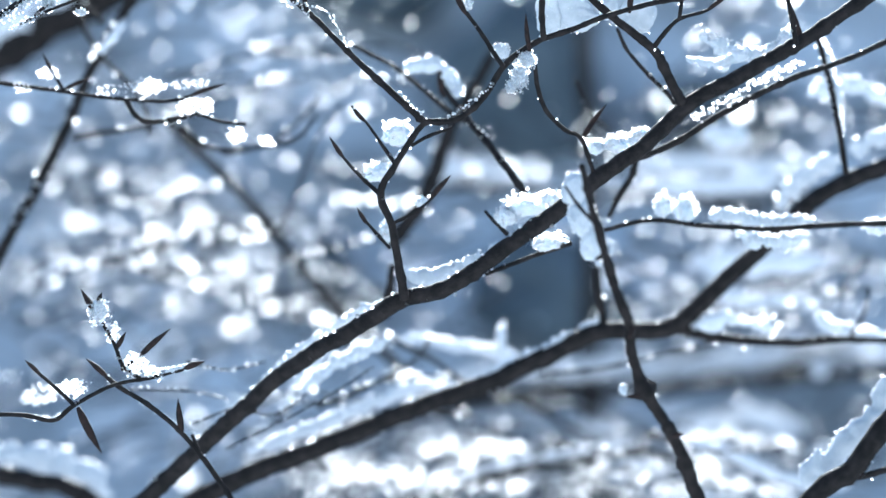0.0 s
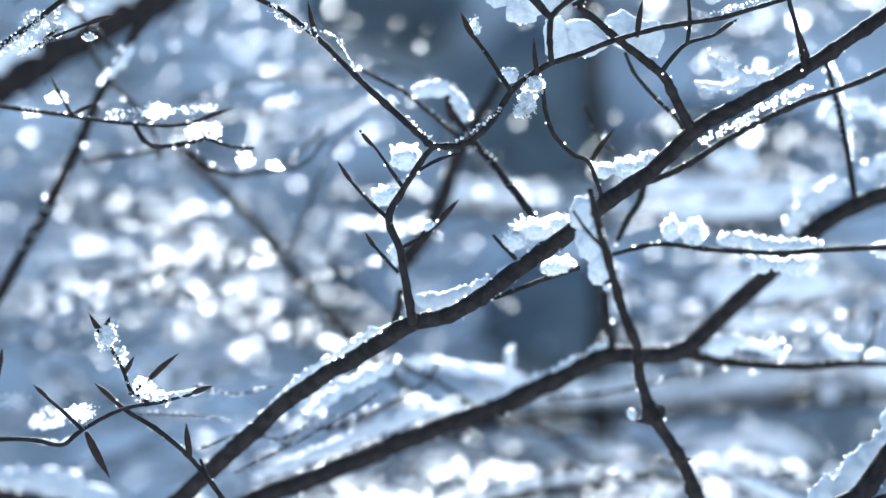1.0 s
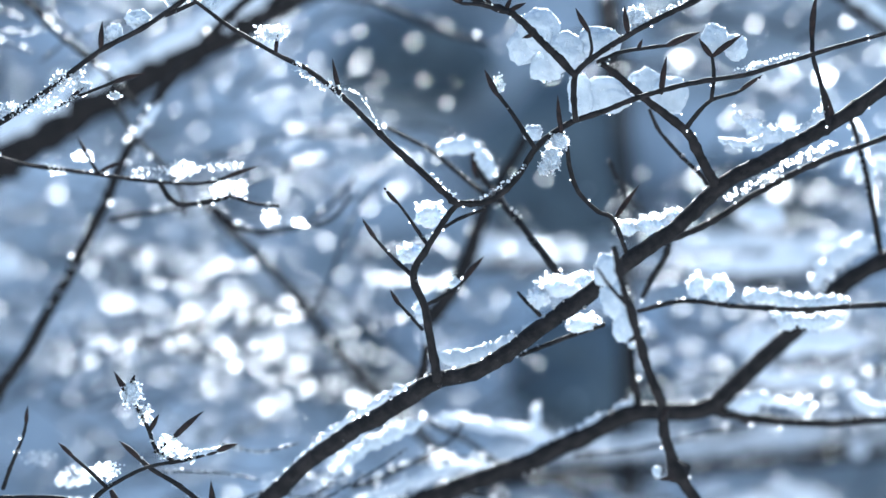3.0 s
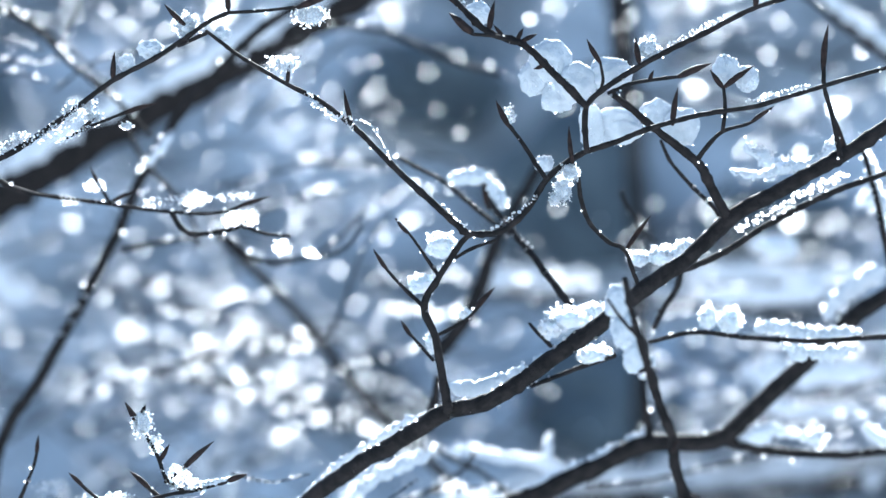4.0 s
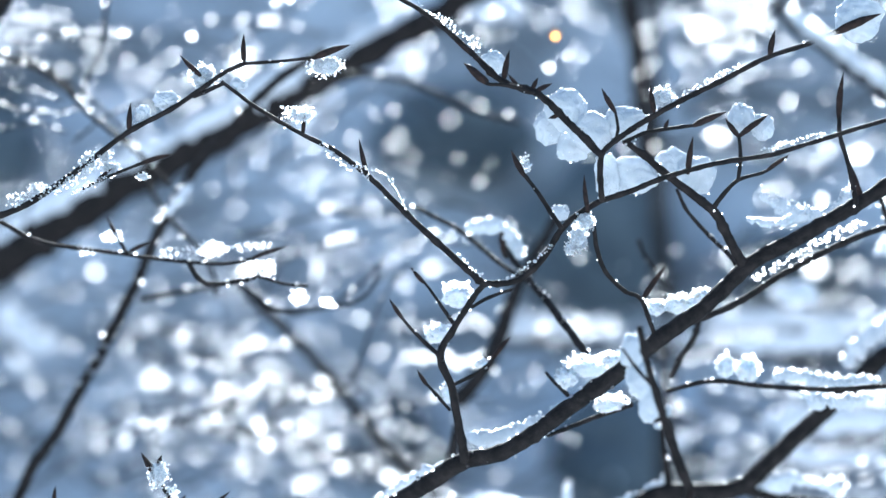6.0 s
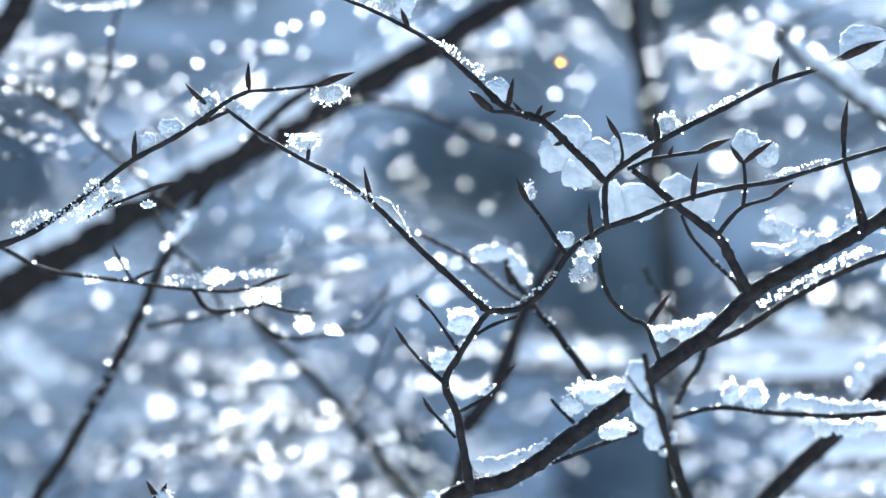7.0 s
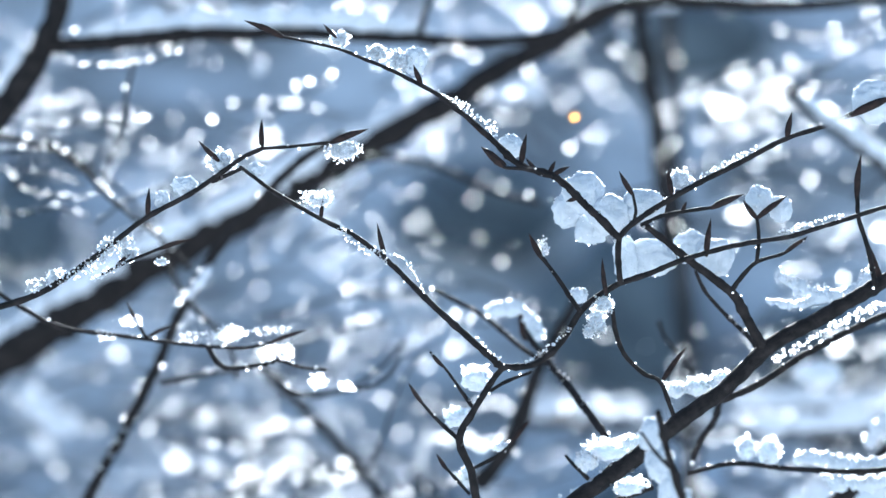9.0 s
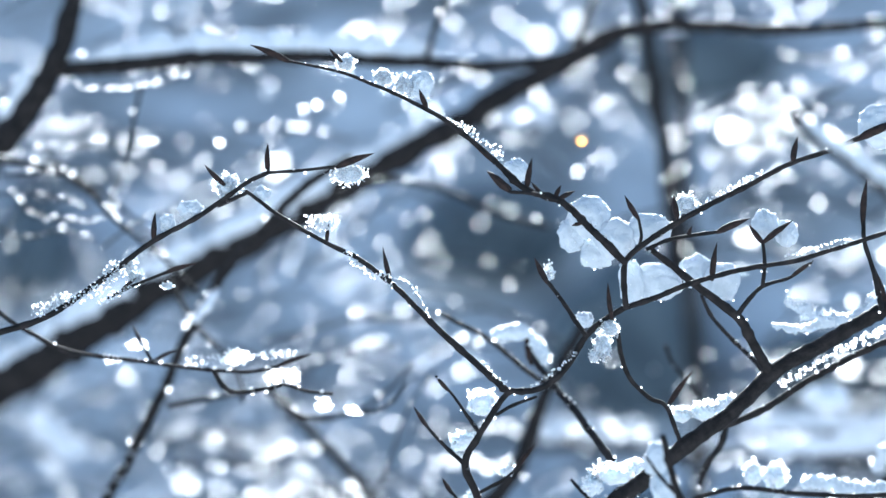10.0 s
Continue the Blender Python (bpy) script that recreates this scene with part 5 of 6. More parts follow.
strung([(-0.1089, 2.528, 1.2107), (-0.0575, 2.528, 1.2010), (0.0027, 2.528, 1.1964), (0.0629, 2.528, 1.1799)], 0.00185, 10, 0.0039)
strung([(0.1010, 2.538, 1.2136), (0.1379, 2.538, 1.2137), (0.1810, 2.538, 1.2231), (0.2242, 2.538, 1.2091)], 0.00172, 9, 0.0041)
strung([(0.1769, 2.137, 1.2492), (0.2000, 2.137, 1.2570), (0.2269, 2.137, 1.2525), (0.2539, 2.137, 1.2499)], 0.00130, 6, 0.0031)
strung([(-0.0724, 1.880, 1.2866), (-0.0393, 1.880, 1.3033), (-0.0007, 1.880, 1.3078), (0.0380, 1.880, 1.3014)], 0.00116, 10, 0.0030)
strung([(0.1885, 2.298, 1.2662), (0.2291, 2.298, 1.2559), (0.2765, 2.298, 1.2400), (0.3241, 2.298, 1.2270)], 0.00147, 8, 0.0035)
strung([(0.0910, 1.927, 1.2849), (0.1272, 1.927, 1.2902), (0.1695, 1.927, 1.2881), (0.2120, 1.927, 1.2836)], 0.00130, 7, 0.0031)
strung([(0.0955, 2.006, 1.2891), (0.1397, 2.006, 1.2958), (0.1912, 2.006, 1.2975), (0.2430, 2.006, 1.2904)], 0.00153, 7, 0.0028)
strung([(-0.0843, 1.859, 1.3408), (-0.0523, 1.859, 1.3246), (-0.0149, 1.859, 1.3090), (0.0226, 1.859, 1.2917)], 0.00121, 9, 0.0025)
strung([(0.1744, 2.513, 1.2052), (0.2165, 2.513, 1.2085), (0.2657, 2.513, 1.1991), (0.3151, 2.513, 1.1827)], 0.00138, 6, 0.0049)
strung([(-0.0303, 1.827, 1.3256), (-0.0062, 1.827, 1.3307), (0.0218, 1.827, 1.3253), (0.0500, 1.827, 1.3112)], 0.00100, 7, 0.0025)
strung([(-0.1274, 2.435, 1.2290), (-0.0762, 2.435, 1.2450), (-0.0164, 2.435, 1.2437), (0.0436, 2.435, 1.2355)], 0.00200, 12, 0.0048)
strung([(0.2946, 2.330, 1.2243), (0.3159, 2.330, 1.2455), (0.3410, 2.330, 1.2571), (0.3661, 2.330, 1.2612)], 0.00126, 10, 0.0045)
strung([(0.0720, 2.471, 1.2273), (0.1187, 2.471, 1.2395), (0.1732, 2.471, 1.2645), (0.2278, 2.471, 1.2649)], 0.00167, 9, 0.0049)
strung([(0.2385, 2.189, 1.2331), (0.2778, 2.189, 1.2515), (0.3237, 2.189, 1.2618), (0.3698, 2.189, 1.2567)], 0.00151, 11, 0.0039)
strung([(-0.1003, 2.145, 1.2546), (-0.0717, 2.145, 1.2626), (-0.0383, 2.145, 1.2669), (-0.0048, 2.145, 1.2687)], 0.00153, 11, 0.0031)
strung([(0.1347, 1.832, 1.3008), (0.1734, 1.832, 1.3044), (0.2186, 1.832, 1.3141), (0.2639, 1.832, 1.3225)], 0.00123, 9, 0.0034)
strung([(-0.0410, 2.300, 1.2274), (0.0005, 2.300, 1.2333), (0.0489, 2.300, 1.2461), (0.0973, 2.300, 1.2407)], 0.00172, 10, 0.0039)
strung([(0.0343, 1.909, 1.2698), (0.0519, 1.909, 1.2896), (0.0725, 1.909, 1.2940), (0.0931, 1.909, 1.3052)], 0.00105, 6, 0.0038)
strung([(0.1237, 1.862, 1.3026), (0.1540, 1.862, 1.3078), (0.1893, 1.862, 1.3200), (0.2247, 1.862, 1.3162)], 0.00145, 6, 0.0027)
strung([(0.0639, 2.216, 1.2272), (0.1046, 2.216, 1.2412), (0.1522, 2.216, 1.2563), (0.2000, 2.216, 1.2553)], 0.00185, 7, 0.0035)
strung([(0.1695, 1.805, 1.3417), (0.1968, 1.805, 1.3405), (0.2288, 1.805, 1.3357), (0.2609, 1.805, 1.3204)], 0.00113, 11, 0.0032)
strung([(0.1383, 2.313, 1.2641), (0.1848, 2.313, 1.2491), (0.2393, 2.313, 1.2093), (0.2940, 2.313, 1.1684)], 0.00199, 11, 0.0034)
strung([(0.0841, 2.137, 1.2945), (0.1180, 2.137, 1.2848), (0.1574, 2.137, 1.2822), (0.1971, 2.137, 1.2577)], 0.00140, 6, 0.0030)
strung([(0.0032, 1.919, 1.2883), (0.0241, 1.919, 1.2906), (0.0485, 1.919, 1.2883), (0.0729, 1.919, 1.2820)], 0.00163, 13, 0.0033)
strung([(0.0234, 2.249, 1.2559), (0.0569, 2.249, 1.2763), (0.0960, 2.249, 1.2932), (0.1351, 2.249, 1.3140)], 0.00168, 9, 0.0034)
strung([(0.2114, 2.198, 1.2379), (0.2393, 2.198, 1.2534), (0.2719, 2.198, 1.2618), (0.3047, 2.198, 1.2573)], 0.00153, 6, 0.0037)
strung([(-0.0678, 1.853, 1.2793), (-0.0372, 1.853, 1.3000), (-0.0014, 1.853, 1.3119), (0.0344, 1.853, 1.3228)], 0.00110, 13, 0.0030)
strung([(-0.0525, 2.536, 1.1875), (0.0022, 2.536, 1.1988), (0.0661, 2.536, 1.1937), (0.1302, 2.536, 1.1887)], 0.00150, 6, 0.0034)
strung([(0.1172, 2.199, 1.2595), (0.1455, 2.199, 1.2661), (0.1785, 2.199, 1.2648), (0.2115, 2.199, 1.2615)], 0.00168, 12, 0.0029)
strung([(-0.0525, 2.231, 1.2621), (-0.0140, 2.231, 1.2809), (0.0309, 2.231, 1.2949), (0.0758, 2.231, 1.2978)], 0.00156, 8, 0.0033)
strung([(-0.2186, 2.361, 1.4371), (-0.1692, 2.361, 1.4401), (-0.1114, 2.361, 1.4481), (-0.0536, 2.361, 1.4556)], 0.00138, 7, 0.0035)
strung([(-0.1122, 2.295, 1.4158), (-0.0788, 2.295, 1.4113), (-0.0397, 2.295, 1.3993), (-0.0006, 2.295, 1.3903)], 0.00131, 11, 0.0044)
strung([(-0.1531, 2.243, 1.4267), (-0.1179, 2.243, 1.4340), (-0.0769, 2.243, 1.4334), (-0.0358, 2.243, 1.4264)], 0.00157, 13, 0.0031)
strung([(-0.1963, 2.395, 1.3597), (-0.1480, 2.395, 1.3938), (-0.0917, 2.395, 1.4148), (-0.0353, 2.395, 1.4167)], 0.00160, 7, 0.0037)
strung([(-0.1002, 1.740, 1.3860), (-0.0746, 1.740, 1.3979), (-0.0447, 1.740, 1.3972), (-0.0148, 1.740, 1.3903)], 0.00113, 9, 0.0030)
strung([(-0.0148, 1.617, 1.3927), (0.0068, 1.617, 1.3978), (0.0319, 1.617, 1.3986), (0.0571, 1.617, 1.3939)], 0.00114, 9, 0.0027)
strung([(-0.0037, 1.756, 1.4074), (0.0181, 1.756, 1.4069), (0.0436, 1.756, 1.3923), (0.0692, 1.756, 1.3760)], 0.00132, 12, 0.0032)
strung([(-0.0833, 1.668, 1.3840), (-0.0668, 1.668, 1.3971), (-0.0476, 1.668, 1.3997), (-0.0283, 1.668, 1.3971)], 0.00121, 9, 0.0025)
strung([(0.3350, 1.938, 1.4671), (0.3581, 1.938, 1.4766), (0.3851, 1.938, 1.4841), (0.4122, 1.938, 1.4832)], 0.00125, 6, 0.0027)
strung([(0.3462, 2.152, 1.4441), (0.3786, 2.152, 1.4483), (0.4164, 2.152, 1.4518), (0.4544, 2.152, 1.4383)], 0.00129, 11, 0.0036)
strung([(0.2156, 2.305, 1.4791), (0.2541, 2.305, 1.4635), (0.2991, 2.305, 1.4431), (0.3442, 2.305, 1.4249)], 0.00194, 8, 0.0036)
strung([(0.4046, 2.198, 1.4584), (0.4406, 2.198, 1.4647), (0.4827, 2.198, 1.4682), (0.5249, 2.198, 1.4605)], 0.00135, 10, 0.0036)
strung([(0.3027, 2.286, 1.4008), (0.3438, 2.286, 1.4071), (0.3919, 2.286, 1.4103), (0.4401, 2.286, 1.3999)], 0.00118, 11, 0.0042)
strung([(0.3411, 1.937, 1.4478), (0.3833, 1.937, 1.4611), (0.4327, 1.937, 1.4646), (0.4823, 1.937, 1.4571)], 0.00114, 7, 0.0038)
strung([(-0.2810, 2.069, 1.5366), (-0.2355, 2.069, 1.5369), (-0.1823, 2.069, 1.5313), (-0.1291, 2.069, 1.5176)], 0.00143, 7, 0.0032)
strung([(-0.2294, 2.384, 1.4106), (-0.1891, 2.384, 1.4365), (-0.1419, 2.384, 1.4503), (-0.0948, 2.384, 1.4596)], 0.00130, 10, 0.0043)
strung([(-0.2790, 2.216, 1.4683), (-0.2328, 2.216, 1.4662), (-0.1789, 2.216, 1.4633), (-0.1249, 2.216, 1.4513)], 0.00162, 9, 0.0032)
strung([(-0.3222, 2.527, 1.3633), (-0.2688, 2.527, 1.3924), (-0.2064, 2.527, 1.4162), (-0.1440, 2.527, 1.4321)], 0.00184, 7, 0.0037)
strung([(-0.3546, 2.589, 1.4094), (-0.2999, 2.589, 1.4123), (-0.2361, 2.589, 1.4059), (-0.1722, 2.589, 1.3884)], 0.00141, 7, 0.0048)
strung([(-0.4359, 2.461, 1.4622), (-0.3864, 2.461, 1.4566), (-0.3286, 2.461, 1.4510), (-0.2708, 2.461, 1.4355)], 0.00136, 11, 0.0037)
strung([(-0.2455, 2.277, 1.5245), (-0.2197, 2.277, 1.5346), (-0.1895, 2.277, 1.5433), (-0.1592, 2.277, 1.5414)], 0.00182, 13, 0.0034)
strung([(-0.2620, 2.397, 1.4769), (-0.2338, 2.397, 1.4905), (-0.2009, 2.397, 1.4968), (-0.1680, 2.397, 1.5004)], 0.00144, 8, 0.0035)
strung([(-0.2429, 2.197, 1.4781), (-0.1967, 2.197, 1.4933), (-0.1427, 2.197, 1.5057), (-0.0888, 2.197, 1.5036)], 0.00190, 13, 0.0033)
strung([(-0.2752, 2.024, 1.4873), (-0.2329, 2.024, 1.4807), (-0.1835, 2.024, 1.4669), (-0.1343, 2.024, 1.4458)], 0.00130, 9, 0.0037)
strung([(-0.1940, 1.945, 1.4691), (-0.1726, 1.945, 1.4742), (-0.1477, 1.945, 1.4789), (-0.1227, 1.945, 1.4824)], 0.00101, 8, 0.0033)
strung([(-0.0925, 1.932, 1.4885), (-0.0545, 1.932, 1.4955), (-0.0102, 1.932, 1.5071), (0.0341, 1.932, 1.5054)], 0.00149, 11, 0.0026)
strung([(-0.2079, 2.010, 1.4847), (-0.1699, 2.010, 1.4980), (-0.1256, 2.010, 1.5018), (-0.0813, 2.010, 1.5050)], 0.00125, 11, 0.0036)
strung([(0.2107, 2.183, 1.8642), (0.2515, 2.183, 1.8833), (0.2989, 2.183, 1.8876), (0.3462, 2.183, 1.8907)], 0.00178, 9, 0.0029)
strung([(0.3167, 2.221, 1.8769), (0.3559, 2.221, 1.9014), (0.4016, 2.221, 1.9260), (0.4470, 2.221, 1.9334)], 0.00192, 9, 0.0029)
strung([(0.2309, 2.010, 1.8351), (0.2632, 2.010, 1.8472), (0.3007, 2.010, 1.8475), (0.3382, 2.010, 1.8477)], 0.00111, 9, 0.0029)
strung([(-0.2238, 2.079, 1.8436), (-0.1916, 2.079, 1.8445), (-0.1540, 2.079, 1.8415), (-0.1164, 2.079, 1.8329)], 0.00142, 13, 0.0030)
strung([(-0.1950, 2.025, 1.6126), (-0.1563, 2.025, 1.6251), (-0.1111, 2.025, 1.6399), (-0.0660, 2.025, 1.6466)], 0.00167, 11, 0.0036)
strung([(-0.1849, 1.954, 1.6448), (-0.1448, 1.954, 1.6554), (-0.0980, 1.954, 1.6653), (-0.0512, 1.954, 1.6669)], 0.00154, 6, 0.0034)
strung([(-0.1788, 2.049, 1.6464), (-0.1475, 2.049, 1.6492), (-0.1110, 2.049, 1.6461), (-0.0745, 2.049, 1.6395)], 0.00114, 11, 0.0029)
strung([(-0.1207, 2.106, 1.6750), (-0.0981, 2.106, 1.6761), (-0.0718, 2.106, 1.6812), (-0.0456, 2.106, 1.6747)], 0.00176, 8, 0.0040)
strung([(-0.2711, 2.049, 1.4658), (-0.2333, 2.049, 1.4878), (-0.1892, 2.049, 1.5018), (-0.1452, 2.049, 1.5176)], 0.00167, 10, 0.0027)
strung([(-0.2868, 2.019, 1.4900), (-0.2506, 2.019, 1.4928), (-0.2084, 2.019, 1.4861), (-0.1661, 2.019, 1.4769)], 0.00124, 12, 0.0027)
strung([(-0.3432, 2.180, 1.4392), (-0.3031, 2.180, 1.4646), (-0.2563, 2.180, 1.4770), (-0.2095, 2.180, 1.4843)], 0.00186, 7, 0.0038)
strung([(-0.2802, 2.229, 1.5030), (-0.2395, 2.229, 1.4975), (-0.1918, 2.229, 1.4988), (-0.1441, 2.229, 1.4969)], 0.00162, 10, 0.0039)
strung([(-0.0643, 2.277, 1.6996), (-0.0151, 2.277, 1.6927), (0.0424, 2.277, 1.6703), (0.1000, 2.277, 1.6391)], 0.00122, 10, 0.0045)
strung([(-0.1146, 1.970, 1.6658), (-0.0884, 1.970, 1.6644), (-0.0579, 1.970, 1.6628), (-0.0273, 1.970, 1.6600)], 0.00127, 13, 0.0034)
strung([(-0.0435, 1.962, 1.6331), (-0.0220, 1.962, 1.6446), (0.0032, 1.962, 1.6399), (0.0283, 1.962, 1.6416)], 0.00135, 9, 0.0036)
strung([(-0.0612, 2.100, 1.6687), (-0.0333, 2.100, 1.6732), (-0.0007, 2.100, 1.6773), (0.0320, 2.100, 1.6737)], 0.00152, 6, 0.0031)
strung([(-0.3715, 1.720, 1.7534), (-0.3456, 1.720, 1.7546), (-0.3154, 1.720, 1.7500), (-0.2938, 1.720, 1.7413)], 0.00107, 15, 0.0017)
strung([(-0.3714, 1.720, 1.7319), (-0.3454, 1.720, 1.7210), (-0.3153, 1.720, 1.7259), (-0.2894, 1.720, 1.7185)], 0.00107, 15, 0.0017)
strung([(-0.3372, 1.720, 1.7890), (-0.3156, 1.720, 1.7863), (-0.2898, 1.720, 1.7930), (-0.2595, 1.720, 1.7885)], 0.00107, 15, 0.0017)
strung([(-0.2851, 1.720, 1.7120), (-0.2593, 1.720, 1.7312), (-0.2336, 1.720, 1.7409), (-0.2078, 1.720, 1.7425)], 0.00107, 15, 0.0017)
strung([(-0.0511, 1.680, 1.3779), (-0.0177, 1.680, 1.3854), (0.0199, 1.680, 1.3980), (0.0492, 1.680, 1.4030)], 0.00104, 20, 0.0022)
strung([(-0.0887, 1.680, 1.3611), (-0.0511, 1.680, 1.3728), (-0.0135, 1.680, 1.3778)], 0.00104, 20, 0.0022)
strung([(0.0410, 1.680, 1.3398), (0.0830, 1.680, 1.3545), (0.1334, 1.680, 1.3642), (0.1755, 1.680, 1.3608)], 0.00104, 20, 0.0022)
strung([(-0.0261, 1.680, 1.4073), (0.0074, 1.680, 1.4148), (0.0450, 1.680, 1.4165), (0.0744, 1.680, 1.4072)], 0.00104, 20, 0.0022)
strung([(0.1922, 1.680, 1.3776), (0.2261, 1.680, 1.3649), (0.2599, 1.680, 1.3606), (0.3022, 1.680, 1.3648)], 0.00104, 20, 0.0022)
strung([(-0.1262, 1.470, 1.4088), (-0.0971, 1.470, 1.4191), (-0.0752, 1.470, 1.4143), (-0.0533, 1.470, 1.4271)], 0.00073, 16, 0.0015)
strung([(-0.1044, 1.470, 1.3923), (-0.0679, 1.470, 1.4106), (-0.0314, 1.470, 1.4308), (-0.0095, 1.470, 1.4455)], 0.00073, 16, 0.0015)
strung([(-0.1662, 1.470, 1.4309), (-0.1298, 1.470, 1.4301), (-0.1043, 1.470, 1.4253)], 0.00073, 16, 0.0015)
strung([(-0.1298, 1.470, 1.4492), (-0.1043, 1.470, 1.4437), (-0.0788, 1.470, 1.4492)], 0.00073, 16, 0.0015)
for x, y, z, r in ((-0.029, 2.12, 1.278, 0.0045), (-0.016, 1.94, 1.306, 0.0032), (-0.015, 2.02, 1.297, 0.0020), (-0.043, 2.13, 1.278, 0.0038), (-0.007, 2.18, 1.266, 0.0050),):
    bead((x, y, z), r)
for x, y, z, r in ((0.077, 2.03, 1.306, 0.0044), (0.063, 2.25, 1.267, 0.0017), (0.063, 2.13, 1.310, 0.0034), (0.047, 1.97, 1.323, 0.0035), (0.038, 1.96, 1.322, 0.0038),):
    bead((x, y, z), r)
for x, y, z, r in ((0.075, 2.22, 1.260, 0.0027), (0.124, 2.27, 1.257, 0.0051), (0.119, 2.24, 1.250, 0.0023), (0.112, 2.21, 1.251, 0.0044), (0.094, 2.11, 1.270, 0.0032), (0.112, 1.95, 1.293, 0.0039),):
    bead((x, y, z), r)
for x, y, z, r in ((0.175, 2.04, 1.302, 0.0026), (0.177, 2.06, 1.279, 0.0031), (0.159, 2.26, 1.266, 0.0028), (0.188, 1.95, 1.314, 0.0035), (0.138, 2.07, 1.285, 0.0045), (0.168, 2.15, 1.263, 0.0040),):
    bead((x, y, z), r)
for x, y, z, r in ((0.256, 2.25, 1.255, 0.0028), (0.287, 2.26, 1.244, 0.0019), (0.247, 2.25, 1.266, 0.0025), (0.220, 2.05, 1.274, 0.0040), (0.239, 2.16, 1.279, 0.0020),):
    bead((x, y, z), r)
for x, y, z, r in ((0.283, 2.02, 1.291, 0.0043), (0.283, 2.08, 1.290, 0.0021), (0.309, 2.18, 1.284, 0.0037), (0.296, 2.03, 1.296, 0.0038), (0.333, 2.21, 1.272, 0.0023),):
    bead((x, y, z), r)
for x, y, z, r in ((0.017, 1.91, 1.304, 0.0037), (0.043, 2.11, 1.273, 0.0045), (-0.008, 2.16, 1.257, 0.0035), (0.050, 2.01, 1.287, 0.0056),):
    bead((x, y, z), r)
for x, y, z, r in ((0.439, 2.24, 1.269, 0.0038), (0.379, 2.19, 1.270, 0.0022), (0.422, 2.22, 1.280, 0.0023), (0.416, 2.29, 1.268, 0.0023),):
    bead((x, y, z), r)
for x, y, z, r in ((0.113, 2.43, 1.904, 0.0006), (0.091, 2.33, 1.868, 0.0012), (0.122, 2.19, 1.878, 0.0011), (0.107, 2.38, 1.885, 0.0015),):
    bead((x, y, z), r)
for x, y, z, r in ((0.143, 2.14, 1.839, 0.0012), (0.128, 2.39, 1.849, 0.0012), (0.141, 2.15, 1.820, 0.0017), (0.154, 2.46, 1.863, 0.0013), (0.196, 2.39, 1.851, 0.0016), (0.131, 2.32, 1.836, 0.0021),):
    bead((x, y, z), r)
for x, y, z, r in ((0.242, 2.56, 1.893, 0.0015), (0.200, 2.34, 1.854, 0.0022), (0.221, 2.40, 1.880, 0.0022), (0.187, 2.27, 1.859, 0.0012), (0.180, 2.47, 1.872, 0.0016), (0.246, 2.47, 1.879, 0.0016),):
    bead((x, y, z), r)
for x, y, z, r in ((0.176, 2.20, 1.807, 0.0015), (0.175, 2.14, 1.800, 0.0014), (0.169, 2.34, 1.825, 0.0024), (0.177, 2.09, 1.779, 0.0009),):
    bead((x, y, z), r)
for x, y, z, r in ((0.294, 2.42, 1.863, 0.0013), (0.288, 2.46, 1.880, 0.0021), (0.268, 2.33, 1.850, 0.0021), (0.201, 2.26, 1.825, 0.0018), (0.311, 2.54, 1.865, 0.0026), (0.304, 2.57, 1.867, 0.0011),):
    bead((x, y, z), r)
for x, y, z, r in ((0.306, 2.16, 1.835, 0.0009), (0.278, 2.29, 1.854, 0.0012), (0.311, 2.23, 1.852, 0.0014), (0.286, 2.24, 1.856, 0.0014),):
    bead((x, y, z), r)
for x, y, z, r in ((0.092, 2.14, 1.808, 0.0025), (0.116, 2.12, 1.827, 0.0010), (0.101, 1.97, 1.802, 0.0015), (0.097, 2.02, 1.806, 0.0014),):
    bead((x, y, z), r)
for x, y, z, r in ((0.290, 2.03, 1.869, 0.0014), (0.345, 2.13, 1.857, 0.0013), (0.296, 1.99, 1.854, 0.0012), (0.339, 2.16, 1.867, 0.0014),):
    bead((x, y, z), r)
for x, y, z, r in ((0.293, 2.21, 1.817, 0.0024), (0.294, 2.16, 1.804, 0.0018), (0.263, 2.09, 1.787, 0.0016),):
    bead((x, y, z), r)
for x, y, z, r in ((-0.168, 1.94, 1.804, 0.0014), (-0.168, 1.86, 1.795, 0.0019), (-0.168, 1.98, 1.811, 0.0009),):
    bead((x, y, z), r)
for x, y, z, r in ((-0.112, 1.84, 1.842, 0.0023), (-0.129, 1.82, 1.833, 0.0026), (-0.147, 1.91, 1.841, 0.0021),):
    bead((x, y, z), r)
for x, y, z, r in ((-0.211, 1.85, 1.806, 0.0025), (-0.213, 2.01, 1.802, 0.0009),):
    bead((x, y, z), r)

# ---- meltwater drops and frozen beads along the twigs ----
for path, radii in GROWN:
    if path[0].y > 2.2 or len(path) < 8:
        continue
    length = sum((b - a).length for a, b in zip(path, path[1:]))
    verts, faces, slots = [], [], []
    count = int(length / (0.012 if path[0].y < 1.45 else 0.0085))
    start = random.random() * len(path)
    for k in range(count):
        i = int(min(len(path) - 1, abs(random.gauss(start if k % 3 else random.random() * len(path), len(path) * 0.12)) % len(path)))
        a = random.uniform(0.2, 2.9) * (1 if random.random() < 0.7 else -1)
        r = random.uniform(0.0003, 0.0010) if path[0].y < 1.36 else random.uniform(0.0006, 0.0016)
        add_grains(verts, faces, slots, [path[i] + Vector((math.cos(a), -0.2, math.sin(a))) * (radii[i] + r * 0.5)], r * 0.8, r, True)
    if verts:
        tagged(new("water_drops", raw_mesh("water_drops", verts, faces, [drop])), "bright meltwater drops and ice beads on a twig", "drops", kind="stuff")


